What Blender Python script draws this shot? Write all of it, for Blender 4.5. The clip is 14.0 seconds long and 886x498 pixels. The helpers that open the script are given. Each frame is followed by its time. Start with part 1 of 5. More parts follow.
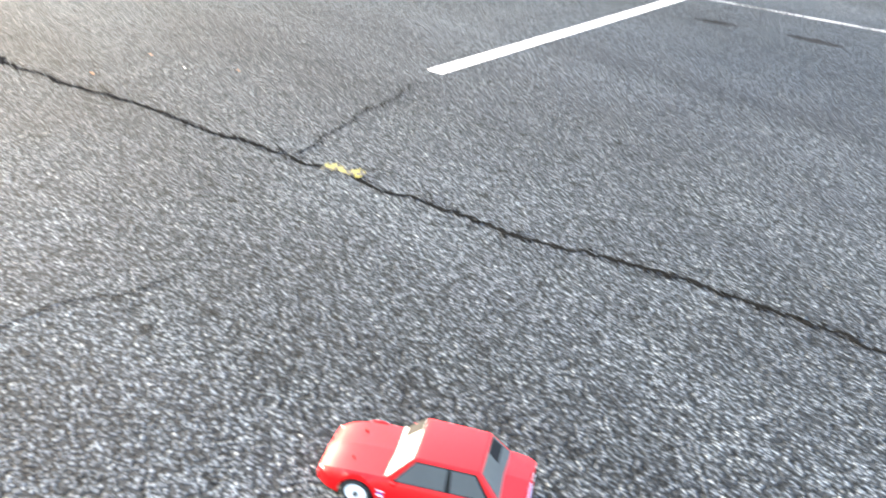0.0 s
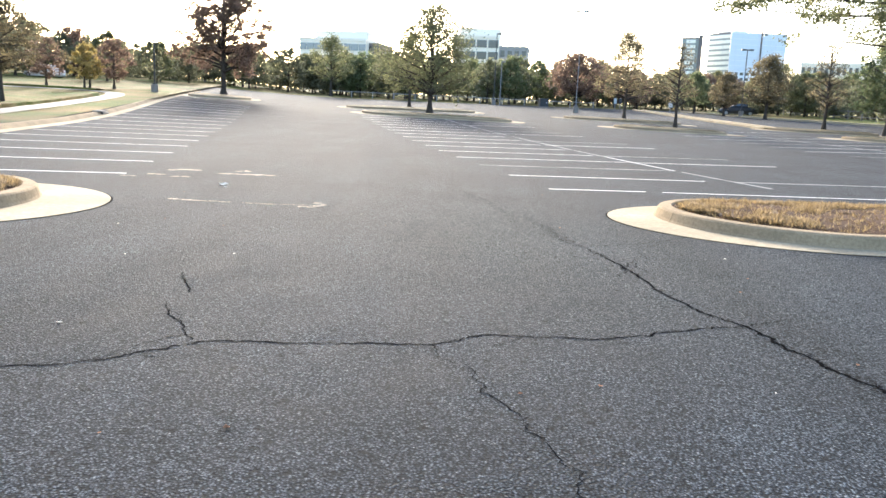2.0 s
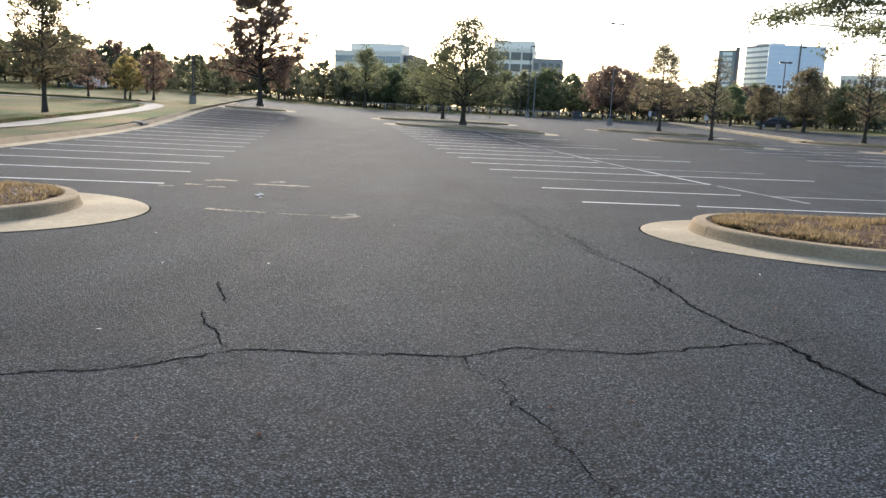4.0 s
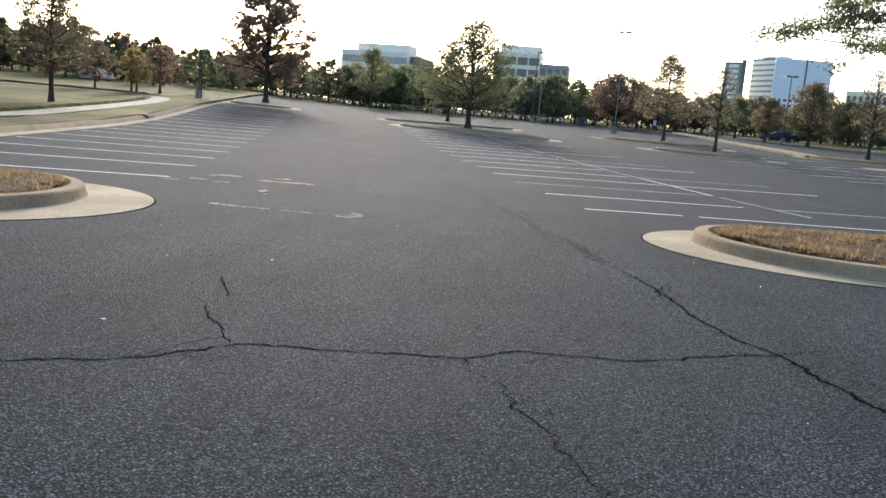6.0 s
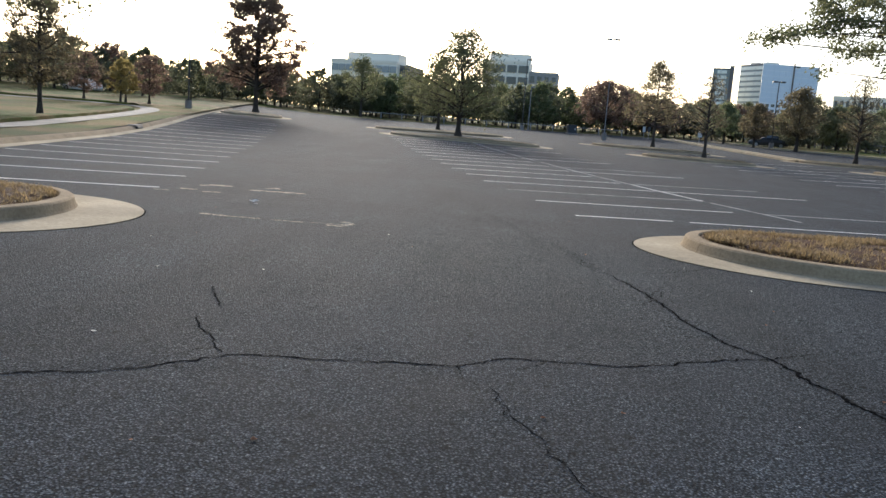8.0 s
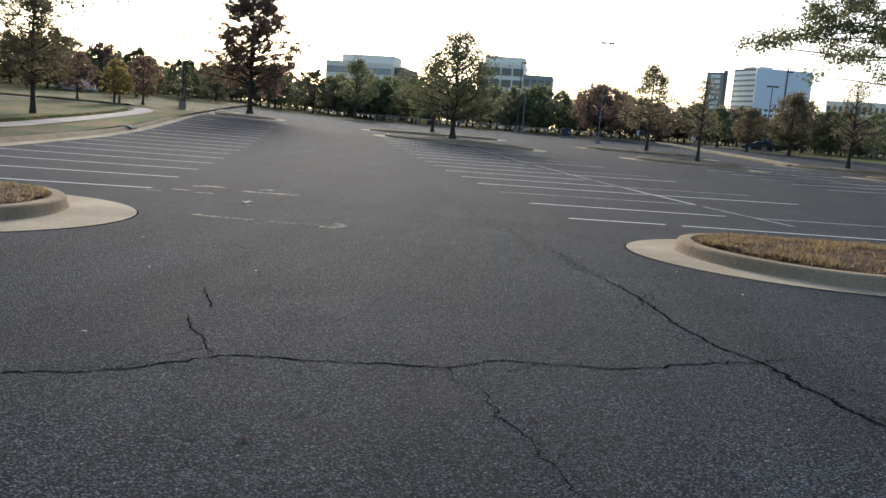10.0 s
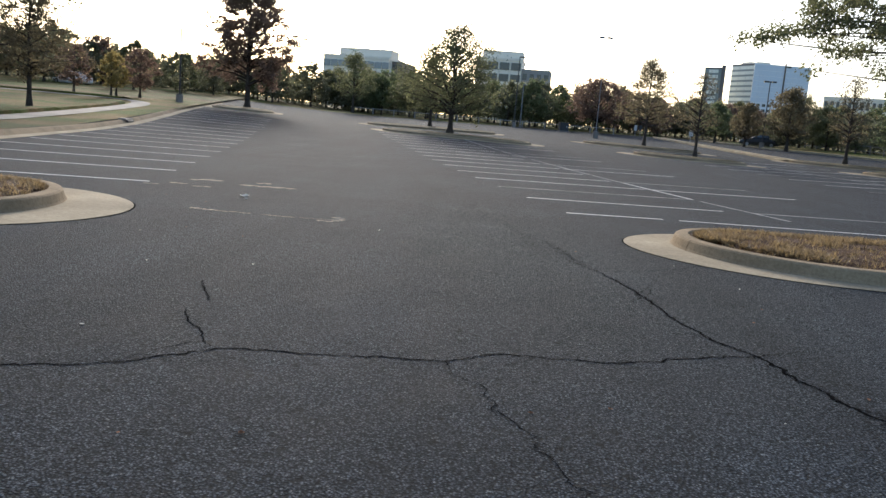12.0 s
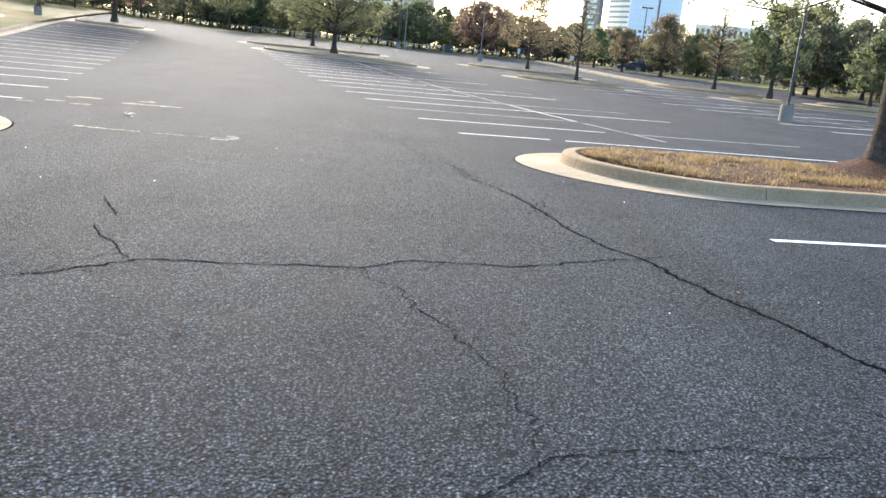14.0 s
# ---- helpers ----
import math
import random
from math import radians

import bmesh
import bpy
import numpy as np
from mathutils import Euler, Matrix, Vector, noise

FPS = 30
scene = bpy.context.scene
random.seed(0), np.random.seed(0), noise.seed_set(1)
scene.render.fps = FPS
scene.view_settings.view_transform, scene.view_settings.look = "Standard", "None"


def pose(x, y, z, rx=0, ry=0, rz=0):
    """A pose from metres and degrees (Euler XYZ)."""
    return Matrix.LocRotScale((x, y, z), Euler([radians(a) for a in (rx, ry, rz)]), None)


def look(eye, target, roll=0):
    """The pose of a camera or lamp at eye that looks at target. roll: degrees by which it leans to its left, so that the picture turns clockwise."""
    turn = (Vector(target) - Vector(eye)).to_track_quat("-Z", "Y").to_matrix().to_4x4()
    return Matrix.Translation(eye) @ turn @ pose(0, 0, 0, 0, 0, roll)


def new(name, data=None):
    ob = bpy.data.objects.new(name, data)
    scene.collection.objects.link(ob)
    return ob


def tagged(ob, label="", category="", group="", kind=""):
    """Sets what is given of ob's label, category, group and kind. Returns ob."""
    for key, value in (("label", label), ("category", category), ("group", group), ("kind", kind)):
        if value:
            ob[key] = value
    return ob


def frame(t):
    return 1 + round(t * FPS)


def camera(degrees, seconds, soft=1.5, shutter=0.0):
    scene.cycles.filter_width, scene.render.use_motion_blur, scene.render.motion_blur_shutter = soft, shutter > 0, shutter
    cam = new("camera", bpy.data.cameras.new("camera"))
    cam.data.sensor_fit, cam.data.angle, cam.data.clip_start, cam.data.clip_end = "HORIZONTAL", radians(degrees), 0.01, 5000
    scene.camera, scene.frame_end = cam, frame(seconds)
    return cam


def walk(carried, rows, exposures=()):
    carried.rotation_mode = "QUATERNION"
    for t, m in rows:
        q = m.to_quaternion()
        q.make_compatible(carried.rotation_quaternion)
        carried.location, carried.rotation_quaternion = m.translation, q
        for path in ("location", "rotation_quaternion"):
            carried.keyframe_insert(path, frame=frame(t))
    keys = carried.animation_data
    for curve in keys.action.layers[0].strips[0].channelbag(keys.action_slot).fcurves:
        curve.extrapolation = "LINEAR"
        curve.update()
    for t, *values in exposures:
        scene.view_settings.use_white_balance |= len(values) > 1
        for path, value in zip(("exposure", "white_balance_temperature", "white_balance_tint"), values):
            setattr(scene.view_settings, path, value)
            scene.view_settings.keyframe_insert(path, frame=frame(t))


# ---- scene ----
# ------------------------------------------------------------------ camera
cam = camera(58.1, 14.0, soft=1.45, shutter=0.22)


def aim(t, x, y, z, yaw, tilt, roll):
    """One row of the walk: eye, heading, angle from straight down, lean."""
    return (t, pose(x, y, z) @ pose(0, 0, 0, 0, 0, yaw) @ pose(0, 0, 0, tilt, 0, 0) @ pose(0, 0, 0, 0, 0, roll))


PATH = [
    aim(0.0, 0.700, 0.075, 1.342, -45.22, 62.44, 5.89),
    aim(0.1, 0.637, 0.105, 1.324, -43.02, 65.04, 4.71),
    aim(0.2, 0.547, 0.048, 1.320, -39.45, 66.99, 2.69),
    aim(0.3, 0.441, 0.058, 1.309, -32.63, 67.94, 0.06),
    aim(0.4, 0.386, 0.047, 1.303, -26.14, 69.07, -1.36),
    aim(0.5, 0.341, 0.040, 1.324, -24.00, 69.44, -1.81),
    aim(0.6, 0.261, 0.012, 1.358, -15.87, 72.63, -3.02),
    aim(0.7, 0.214, 0.063, 1.296, -11.10, 74.88, -2.39),
    aim(0.8, 0.205, 0.055, 1.311, -6.59, 75.96, -1.44),
    aim(1.0, 0.190, 0.020, 1.299, -0.76, 77.06, -0.30),
    aim(1.2, 0.183, -0.020, 1.330, 0.68, 77.80, 1.84),
    aim(1.5, 0.148, 0.010, 1.318, 0.32, 78.03, 2.00),
    aim(2.0, 0.113, 0.004, 1.326, 2.71, 79.98, 2.60),
    aim(2.5, 0.112, -0.012, 1.335, 4.05, 80.33, 2.77),
    aim(3.0, 0.120, -0.025, 1.340, 4.98, 80.65, 2.57),
    aim(3.5, 0.123, -0.029, 1.336, 5.03, 80.94, 2.67),
    aim(3.7, 0.121, -0.020, 1.334, 5.04, 80.82, 2.67),
    aim(5.8, 0.091, -0.060, 1.338, 5.18, 80.44, 4.68),
    aim(6.0, 0.095, -0.060, 1.335, 5.12, 80.88, 4.68),
    aim(6.5, 0.096, -0.060, 1.334, 4.84, 81.72, 5.18),
    aim(7.0, 0.096, -0.061, 1.334, 5.02, 81.60, 5.28),
    aim(7.5, 0.096, -0.061, 1.334, 4.98, 81.84, 5.08),
    aim(8.0, 0.096, -0.060, 1.335, 4.55, 81.49, 4.18),
    aim(8.2, 0.091, -0.061, 1.337, 4.47, 80.97, 4.28),
    aim(10.5, 0.111, -0.067, 1.332, 4.11, 81.81, 4.50),
    aim(11.0, 0.109, -0.051, 1.334, 4.46, 81.78, 4.60),
    aim(11.5, 0.115, -0.069, 1.338, 4.49, 81.64, 4.50),
    aim(12.0, 0.106, -0.068, 1.329, 3.89, 81.31, 4.70),
    aim(12.5, 0.102, -0.073, 1.325, 4.79, 80.85, 5.20),
    aim(13.0, 0.086, -0.103, 1.316, 5.79, 78.64, 5.50),
    aim(13.2, 0.018, -0.106, 1.300, 2.13, 78.55, 5.37),
    aim(13.5, -0.013, -0.157, 1.292, -1.91, 77.53, 4.60),
    aim(13.7, -0.046, -0.227, 1.306, -4.22, 77.35, 5.19),
    aim(14.0, -0.058, -0.318, 1.269, -4.98, 76.67, 5.70),
]
EXPOSURES = [(0.0, 4.03, 7250, 10), (0.5, 3.67, 6800, 10), (1.0, 3.21, 6400, 10), (1.5, 2.87, 6270, 10), (2.0, 2.51, 6150, 10),
             (3.0, 1.93, 6150, 10), (3.5, 1.69, 6100, 10), (6.0, 1.51, 5950, 10), (8.0, 1.14, 5900, 10), (10.5, 0.98, 5900, 10),
             (12.5, 1.05, 5900, 10), (13.1, 1.42, 6010, 10), (13.5, 1.86, 6010, 10), (14.0, 2.38, 6010, 10)]
walk(cam, PATH, EXPOSURES)

# ------------------------------------------------------------------ daylight
SUN_AZ, SUN_EL = -15.0, 20.0          # degrees from +y towards +x, above the horizon
world = bpy.data.worlds.new("evening_sky")
scene.world = world
world.use_nodes = True
sky = world.node_tree.nodes.new("ShaderNodeTexSky")
sky.sky_type = "NISHITA"
sky.sun_disc = False
sky.sun_elevation = radians(SUN_EL)
sky.sun_rotation = radians(SUN_AZ)
sky.air_density, sky.dust_density, sky.ozone_density = 1.0, 3.2, 1.6
back = world.node_tree.nodes["Background"]
back.inputs["Strength"].default_value = 0.14
world.node_tree.links.new(sky.outputs[0], back.inputs["Color"])

sun = new("sun", bpy.data.lights.new("sun", "SUN"))
sun.data.energy, sun.data.angle, sun.data.color = 1.65, radians(10.0), (1.0, 0.90, 0.76)
sd = Vector((math.sin(radians(SUN_AZ)) * math.cos(radians(SUN_EL)), math.cos(radians(SUN_AZ)) * math.cos(radians(SUN_EL)), math.sin(radians(SUN_EL))))
sun.matrix_world = look(sd * 50, (0, 0, 0))


# ------------------------------------------------------------------ materials
def mat(name, rough=0.8, metal=0.0, spec=0.5):
    m = bpy.data.materials.new(name)
    m.use_nodes = True
    b = m.node_tree.nodes["Principled BSDF"]
    b.inputs["Roughness"].default_value, b.inputs["Metallic"].default_value = rough, metal
    b.inputs["Specular IOR Level"].default_value = spec
    return m, m.node_tree, b


def node(nt, kind, **values):
    n = nt.nodes.new(kind)
    for k, v in values.items():
        n.inputs[k.replace("_", " ")].default_value = v
    return n


def ramp(nt, src, stops):
    n = nt.nodes.new("ShaderNodeValToRGB")
    while len(n.color_ramp.elements) < len(stops):
        n.color_ramp.elements.new(0.5)
    for e, (p, c) in zip(n.color_ramp.elements, stops):
        e.position, e.color = p, (*c, 1) if len(c) == 3 else c
    nt.links.new(src, n.inputs["Fac"])
    return n.outputs["Color"]


def mixc(nt, fac, a, b, mode="MIX"):
    n = nt.nodes.new("ShaderNodeMix")
    n.data_type, n.blend_type = "RGBA", mode
    for sock, val in ((n.inputs["Factor"], fac), (n.inputs[6], a), (n.inputs[7], b)):
        if isinstance(val, (int, float)):
            sock.default_value = val
        elif isinstance(val, tuple):
            sock.default_value = (*val, 1)
        else:
            nt.links.new(val, sock)
    return n.outputs[2]


def grey(a):
    return (a, a, a)


def mapped(nt, scale=(1, 1, 1), coord="Object", turn=0.0):
    c = nt.nodes.new("ShaderNodeTexCoord")
    m = nt.nodes.new("ShaderNodeMapping")
    m.inputs["Scale"].default_value = scale
    m.inputs["Rotation"].default_value = (0, 0, turn)
    nt.links.new(c.outputs[coord], m.inputs["Vector"])
    return m.outputs[0]


def noise_tex(nt, vec, scale, detail=4.0, rough=0.6):
    n = node(nt, "ShaderNodeTexNoise", Scale=scale, Detail=detail, Roughness=rough)
    nt.links.new(vec, n.inputs["Vector"])
    return n.outputs["Fac"]


def bump(nt, b, height, strength, dist):
    n = nt.nodes.new("ShaderNodeBump")
    n.inputs["Strength"].default_value, n.inputs["Distance"].default_value = strength, dist
    nt.links.new(height, n.inputs["Height"])
    nt.links.new(n.outputs[0], b.inputs["Normal"])


def asphalt_material():
    m, nt, b = mat("asphalt", 0.95, 0, 0.075)
    v = mapped(nt)
    vor = node(nt, "ShaderNodeTexVoronoi", Scale=84.0, Randomness=1.0)
    nt.links.new(v, vor.inputs["Vector"])
    big = noise_tex(nt, v, 0.35, 5)
    mid = noise_tex(nt, v, 2.2, 6, 0.65)
    fine = noise_tex(nt, v, 75, 3)
    sep = nt.nodes.new("ShaderNodeSeparateColor")
    nt.links.new(vor.outputs["Color"], sep.inputs[0])
    stone = ramp(nt, sep.outputs[0], [(0.0, (0.045, 0.050, 0.055)), (0.35, (0.088, 0.096, 0.104)), (0.7, (0.135, 0.145, 0.155)), (0.96, (0.185, 0.195, 0.20)), (1.0, (0.30, 0.30, 0.285))])
    tone = ramp(nt, big, [(0.3, grey(0.74)), (0.7, grey(1.2))])
    tone2 = ramp(nt, mid, [(0.25, (0.8, 0.8, 0.83)), (0.75, (1.16, 1.15, 1.12))])
    streak = noise_tex(nt, mapped(nt, (1.1, 0.07, 1.0), "Object", -0.24), 1.0, 5, 0.6)
    worn = ramp(nt, streak, [(0.32, grey(0.82)), (0.5, grey(0.97)), (0.68, grey(1.13))])
    c = mixc(nt, 1.0, stone, tone, "MULTIPLY")
    c = mixc(nt, 1.0, c, worn, "MULTIPLY")
    c = mixc(nt, 1.0, c, tone2, "MULTIPLY")
    clump = noise_tex(nt, v, 31, 4, 0.7)
    c = mixc(nt, 1.0, c, ramp(nt, clump, [(0.36, grey(0.62)), (0.5, grey(1.0)), (0.66, grey(1.22))]), "MULTIPLY")
    gap = ramp(nt, vor.outputs["Distance"], [(0.30, grey(1.12)), (0.58, grey(0.16))])
    c = mixc(nt, 0.92, c, gap, "MULTIPLY")
    pit = ramp(nt, fine, [(0.40, grey(0.15)), (0.52, grey(1.05))])
    c = mixc(nt, 0.8, c, pit, "MULTIPLY")
    # scattered pits where stones have come out
    hole = node(nt, "ShaderNodeTexVoronoi", Scale=11.0, Randomness=1.0)
    nt.links.new(v, hole.inputs["Vector"])
    pick = nt.nodes.new("ShaderNodeSeparateColor")
    nt.links.new(hole.outputs["Color"], pick.inputs[0])
    reach = nt.nodes.new("ShaderNodeMath")
    reach.operation = "MULTIPLY_ADD"
    reach.inputs[1].default_value = 0.9
    nt.links.new(pick.outputs[0], reach.inputs[0])
    nt.links.new(hole.outputs["Distance"], reach.inputs[2])
    c = mixc(nt, 0.85, c, ramp(nt, reach.outputs[0], [(0.22, grey(0.22)), (0.36, grey(1.0))]), "MULTIPLY")
    c = mixc(nt, 1.0, c, (0.562, 0.628, 0.695), "MULTIPLY")
    nt.links.new(c, b.inputs["Base Color"])
    rr = ramp(nt, mid, [(0.3, grey(0.88)), (0.7, grey(0.99))])
    nt.links.new(rr, b.inputs["Roughness"])
    dome = nt.nodes.new("ShaderNodeMath")
    dome.operation = "SUBTRACT"
    nt.links.new(fine, dome.inputs[0])
    nt.links.new(vor.outputs["Distance"], dome.inputs[1])
    bump(nt, b, dome.outputs[0], 1.0, 0.007)
    return m


def speckled(name, cols, scale, rough=0.85, strength=0.5, dist=0.01, big=0.6, spec=0.3):
    """A rough surface whose colour wanders between cols at a fine and a broad scale."""
    m, nt, b = mat(name, rough, 0, spec)
    v = mapped(nt)
    f = noise_tex(nt, v, scale, 6, 0.7)
    g = noise_tex(nt, v, big, 4)
    n = len(cols)
    c = ramp(nt, f, [(0.28 + 0.44 * i / max(1, n - 1), k) for i, k in enumerate(cols)])
    t = ramp(nt, g, [(0.3, grey(0.72)), (0.7, grey(1.22))])
    c = mixc(nt, 1.0, c, t, "MULTIPLY")
    nt.links.new(c, b.inputs["Base Color"])
    bump(nt, b, f, strength, dist)
    return m


def leaf_material(name, a, c):
    m, nt, b = mat(name, 0.55, 0, 0.3)
    geo = nt.nodes.new("ShaderNodeNewGeometry")
    info = nt.nodes.new("ShaderNodeObjectInfo")
    col = ramp(nt, geo.outputs["Random Per Island"], [(0.0, a), (0.55, tuple((p + q) / 2 for p, q in zip(a, c))), (1.0, c)])
    tone = ramp(nt, info.outputs["Random"], [(0.0, grey(0.75)), (1.0, grey(1.2))])
    col = mixc(nt, 1.0, col, tone, "MULTIPLY")
    nt.links.new(col, b.inputs["Base Color"])
    tr = nt.nodes.new("ShaderNodeBsdfTranslucent")
    nt.links.new(col, tr.inputs["Color"])
    mx = nt.nodes.new("ShaderNodeMixShader")
    mx.inputs[0].default_value = 0.65
    nt.links.new(b.outputs[0], mx.inputs[1])
    nt.links.new(tr.outputs[0], mx.inputs[2])
    nt.links.new(mx.outputs[0], nt.nodes["Material Output"].inputs["Surface"])
    return m


def lawn_material():
    """Mown grass in late summer: green, tan and golden patches over a fine stubble."""
    m, nt, b = mat("lawn", 0.95, 0, 0.1)
    v = mapped(nt)
    fine = noise_tex(nt, v, 9, 6, 0.75)
    patch = noise_tex(nt, v, 0.23, 5, 0.6)
    drift = noise_tex(nt, v, 0.06, 3, 0.5)
    green = ramp(nt, fine, [(0.3, (0.028, 0.038, 0.006)), (0.5, (0.062, 0.078, 0.012)), (0.7, (0.125, 0.135, 0.025))])
    tan = ramp(nt, fine, [(0.3, (0.085, 0.06, 0.024)), (0.5, (0.15, 0.102, 0.036)), (0.7, (0.235, 0.16, 0.058))])
    c = mixc(nt, ramp(nt, patch, [(0.42, grey(0.0)), (0.60, grey(1.0))]), green, tan)
    c = mixc(nt, 1.0, c, ramp(nt, drift, [(0.38, grey(0.6)), (0.62, grey(1.35))]), "MULTIPLY")
    nt.links.new(c, b.inputs["Base Color"])
    bump(nt, b, fine, 0.8, 0.05)
    return m


def paint_material(name, col, wear, rough=0.92, under=0.045):
    """Road paint, worn through to the asphalt in flakes."""
    m, nt, b = mat(name, rough, 0, 0.12)
    v = mapped(nt)
    f = noise_tex(nt, v, 38, 5, 0.75)
    g = noise_tex(nt, v, 1.4, 3)
    a = nt.nodes.new("ShaderNodeMath")
    a.operation = "MULTIPLY_ADD"
    a.inputs[1].default_value = 0.55
    nt.links.new(g, a.inputs[0])
    nt.links.new(f, a.inputs[2])
    c = ramp(nt, a.outputs[0], [(wear, grey(under)), (wear + 0.05, col)])
    nt.links.new(c, b.inputs["Base Color"])
    bump(nt, b, f, 0.3, 0.003)
    return m


def plain(name, col, rough=0.5, metal=0.0, spec=0.5, coat=0.0, grain=0.12):
    m, nt, b = mat(name, rough, metal, spec)
    v = mapped(nt)
    f = noise_tex(nt, v, 14, 4)
    lo, hi = tuple(k * (1 - grain) for k in col), tuple(min(1, k * (1 + grain)) for k in col)
    nt.links.new(ramp(nt, f, [(0.3, lo), (0.7, hi)]), b.inputs["Base Color"])
    b.inputs["Coat Weight"].default_value = coat
    return m


M_ASPHALT = asphalt_material()
# near-black colour stands for the shade down in open cracks and seams
M_CRACK = speckled("crack_shade", [(0.003, 0.003, 0.003), (0.011, 0.011, 0.011)], 70, 1.0, 0.4, 0.004, spec=0.0)
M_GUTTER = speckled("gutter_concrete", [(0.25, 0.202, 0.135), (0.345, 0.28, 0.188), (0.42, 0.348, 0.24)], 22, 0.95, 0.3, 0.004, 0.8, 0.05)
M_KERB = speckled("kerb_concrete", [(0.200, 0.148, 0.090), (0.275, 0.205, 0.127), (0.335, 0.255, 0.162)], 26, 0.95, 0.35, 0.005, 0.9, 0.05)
M_BASE = speckled("lamp_base_concrete", [(0.19, 0.165, 0.14), (0.28, 0.245, 0.21)], 12, 0.85, 0.3, 0.005)
M_PATH = speckled("path_concrete", [(0.180, 0.154, 0.120), (0.247, 0.214, 0.169)], 6, 0.85, 0.2, 0.004)
M_MULCH = speckled("mulch", [(0.022, 0.013, 0.009), (0.075, 0.040, 0.024), (0.17, 0.10, 0.05)], 30, 0.95, 0.9, 0.03, 1.3, 0.1)
M_DULL = speckled("dull_bed_grass", [(0.05, 0.038, 0.022), (0.105, 0.085, 0.045), (0.16, 0.13, 0.065)], 9, 0.95, 0.8, 0.03, 0.5, 0.1)
M_STRAW = leaf_material("dry_grass", (0.42, 0.30, 0.145), (0.10, 0.065, 0.034))
M_LAWN = lawn_material()
M_LINE = paint_material("white_line_paint", (0.62, 0.62, 0.61), 0.57)
M_LINE_OLD = paint_material("old_white_line_paint", (0.36, 0.36, 0.36), 0.70)
M_YELLOW = paint_material("yellow_paint", (0.17, 0.155, 0.04), 0.78)
M_GHOST = paint_material("faded_mark_paint", (0.26, 0.215, 0.17), 0.72, 0.92, 0.06)
M_STAIN = speckled("oil_stain", [(0.010, 0.010, 0.011), (0.022, 0.022, 0.023), (0.034, 0.034, 0.035)], 60, 1.0, 0.4, 0.004, 3.0, 0.0)
M_BARK = speckled("bark", [(0.025, 0.02, 0.016), (0.06, 0.048, 0.038), (0.10, 0.085, 0.07)], 16, 0.95, 0.9, 0.03, 2.0, 0.1)
M_LEAF_GREEN = leaf_material("leaves_green", (0.102, 0.132, 0.060), (0.210, 0.225, 0.112))
M_LEAF_OLIVE = leaf_material("leaves_olive", (0.108, 0.118, 0.056), (0.205, 0.198, 0.100))
M_LEAF_RUST = leaf_material("leaves_rust", (0.130, 0.088, 0.066), (0.255, 0.175, 0.125))
M_LEAF_GOLD = leaf_material("leaves_gold", (0.22, 0.175, 0.065), (0.37, 0.28, 0.10))
M_LEAF_DARK = leaf_material("leaves_dark", (0.115, 0.122, 0.072), (0.232, 0.225, 0.130))
M_LEAF_BROWN = leaf_material("leaves_brown", (0.105, 0.088, 0.052), (0.21, 0.17, 0.095))
M_POLE = plain("bronze_pole_paint", (0.035, 0.032, 0.03), 0.5)
M_POLE_PALE = plain("galvanised_pole", (0.20, 0.20, 0.20), 0.7)


# ------------------------------------------------------------------ lie of the land
E1 = Vector((-0.2385, 0.9711))        # along the aisle, away from the viewer
E2 = Vector((0.9711, 0.2385))         # across the aisle


def rise(x, y):
    """Height of the paving: level close by, climbing gently further off, with a hill to the north-west."""
    d = math.hypot(x, y)
    s = max(0.0, min(d, 55.0) - 18.0)
    z = 0.00045 * s * s + max(0.0, min(d, 170.0) - 55.0) * 0.028
    az = math.degrees(math.atan2(x, y))
    k = min(1.0, max(0.0, (-10.0 - az) / 14.0)) * min(1.0, max(0.0, (az + 165.0) / 40.0))
    return z + k * k * (3 - 2 * k) * 0.012 * max(0.0, min(d, 170.0) - 35.0)


def lot(u, v, z=0.0):
    """A point of the car park from metres across and along its aisle."""
    x, y = u * E2.x + v * E1.x, u * E2.y + v * E1.y
    return Vector((x, y, rise(x, y) + z))


def lot_of(x, y):
    return x * E2.x + y * E2.y, x * E1.x + y * E1.y


def mesh_from(name, verts, faces, material, smooth=False):
    me = bpy.data.meshes.new(name)
    me.from_pydata([tuple(v) for v in verts], [], faces)
    me.update()
    if smooth:
        me.shade_smooth()
    if material:
        me.materials.append(material)
    return me


def part_me(name, me, parent=None, label=""):
    ob = new(name, me)
    if parent:
        ob.parent = parent
    if label:
        ob["label"] = label
    return ob


def part(name, bm, material, parent=None, label="", smooth=False):
    me = bpy.data.meshes.new(name)
    bm.normal_update()
    bm.to_mesh(me)
    bm.free()
    if smooth:
        me.shade_smooth()
    me.materials.append(material)
    return part_me(name, me, parent, label)


def empty(name, m, label, category, group=""):
    ob = new(name)
    ob.matrix_world = m
    return tagged(ob, label, category, group)


def box(bm, size, m, bevel=0.0):
    r = bmesh.ops.create_cube(bm, size=1.0, matrix=m @ Matrix.Diagonal((*size, 1)))
    if bevel:
        es = list({e for v in r["verts"] for e in v.link_edges})
        bmesh.ops.bevel(bm, geom=es, offset=bevel, segments=2, affect="EDGES", profile=0.6)


def grid_sheet(us, vs, fn, keep=None):
    verts, faces, n = [], [], len(vs)
    for u in us:
        for v in vs:
            verts.append(fn(u, v))
    for i in range(len(us) - 1):
        for j in range(n - 1):
            if keep is None or keep((us[i] + us[i + 1]) / 2, (vs[j] + vs[j + 1]) / 2):
                faces.append((i * n + j, (i + 1) * n + j, (i + 1) * n + j + 1, i * n + j + 1))
    return verts, faces


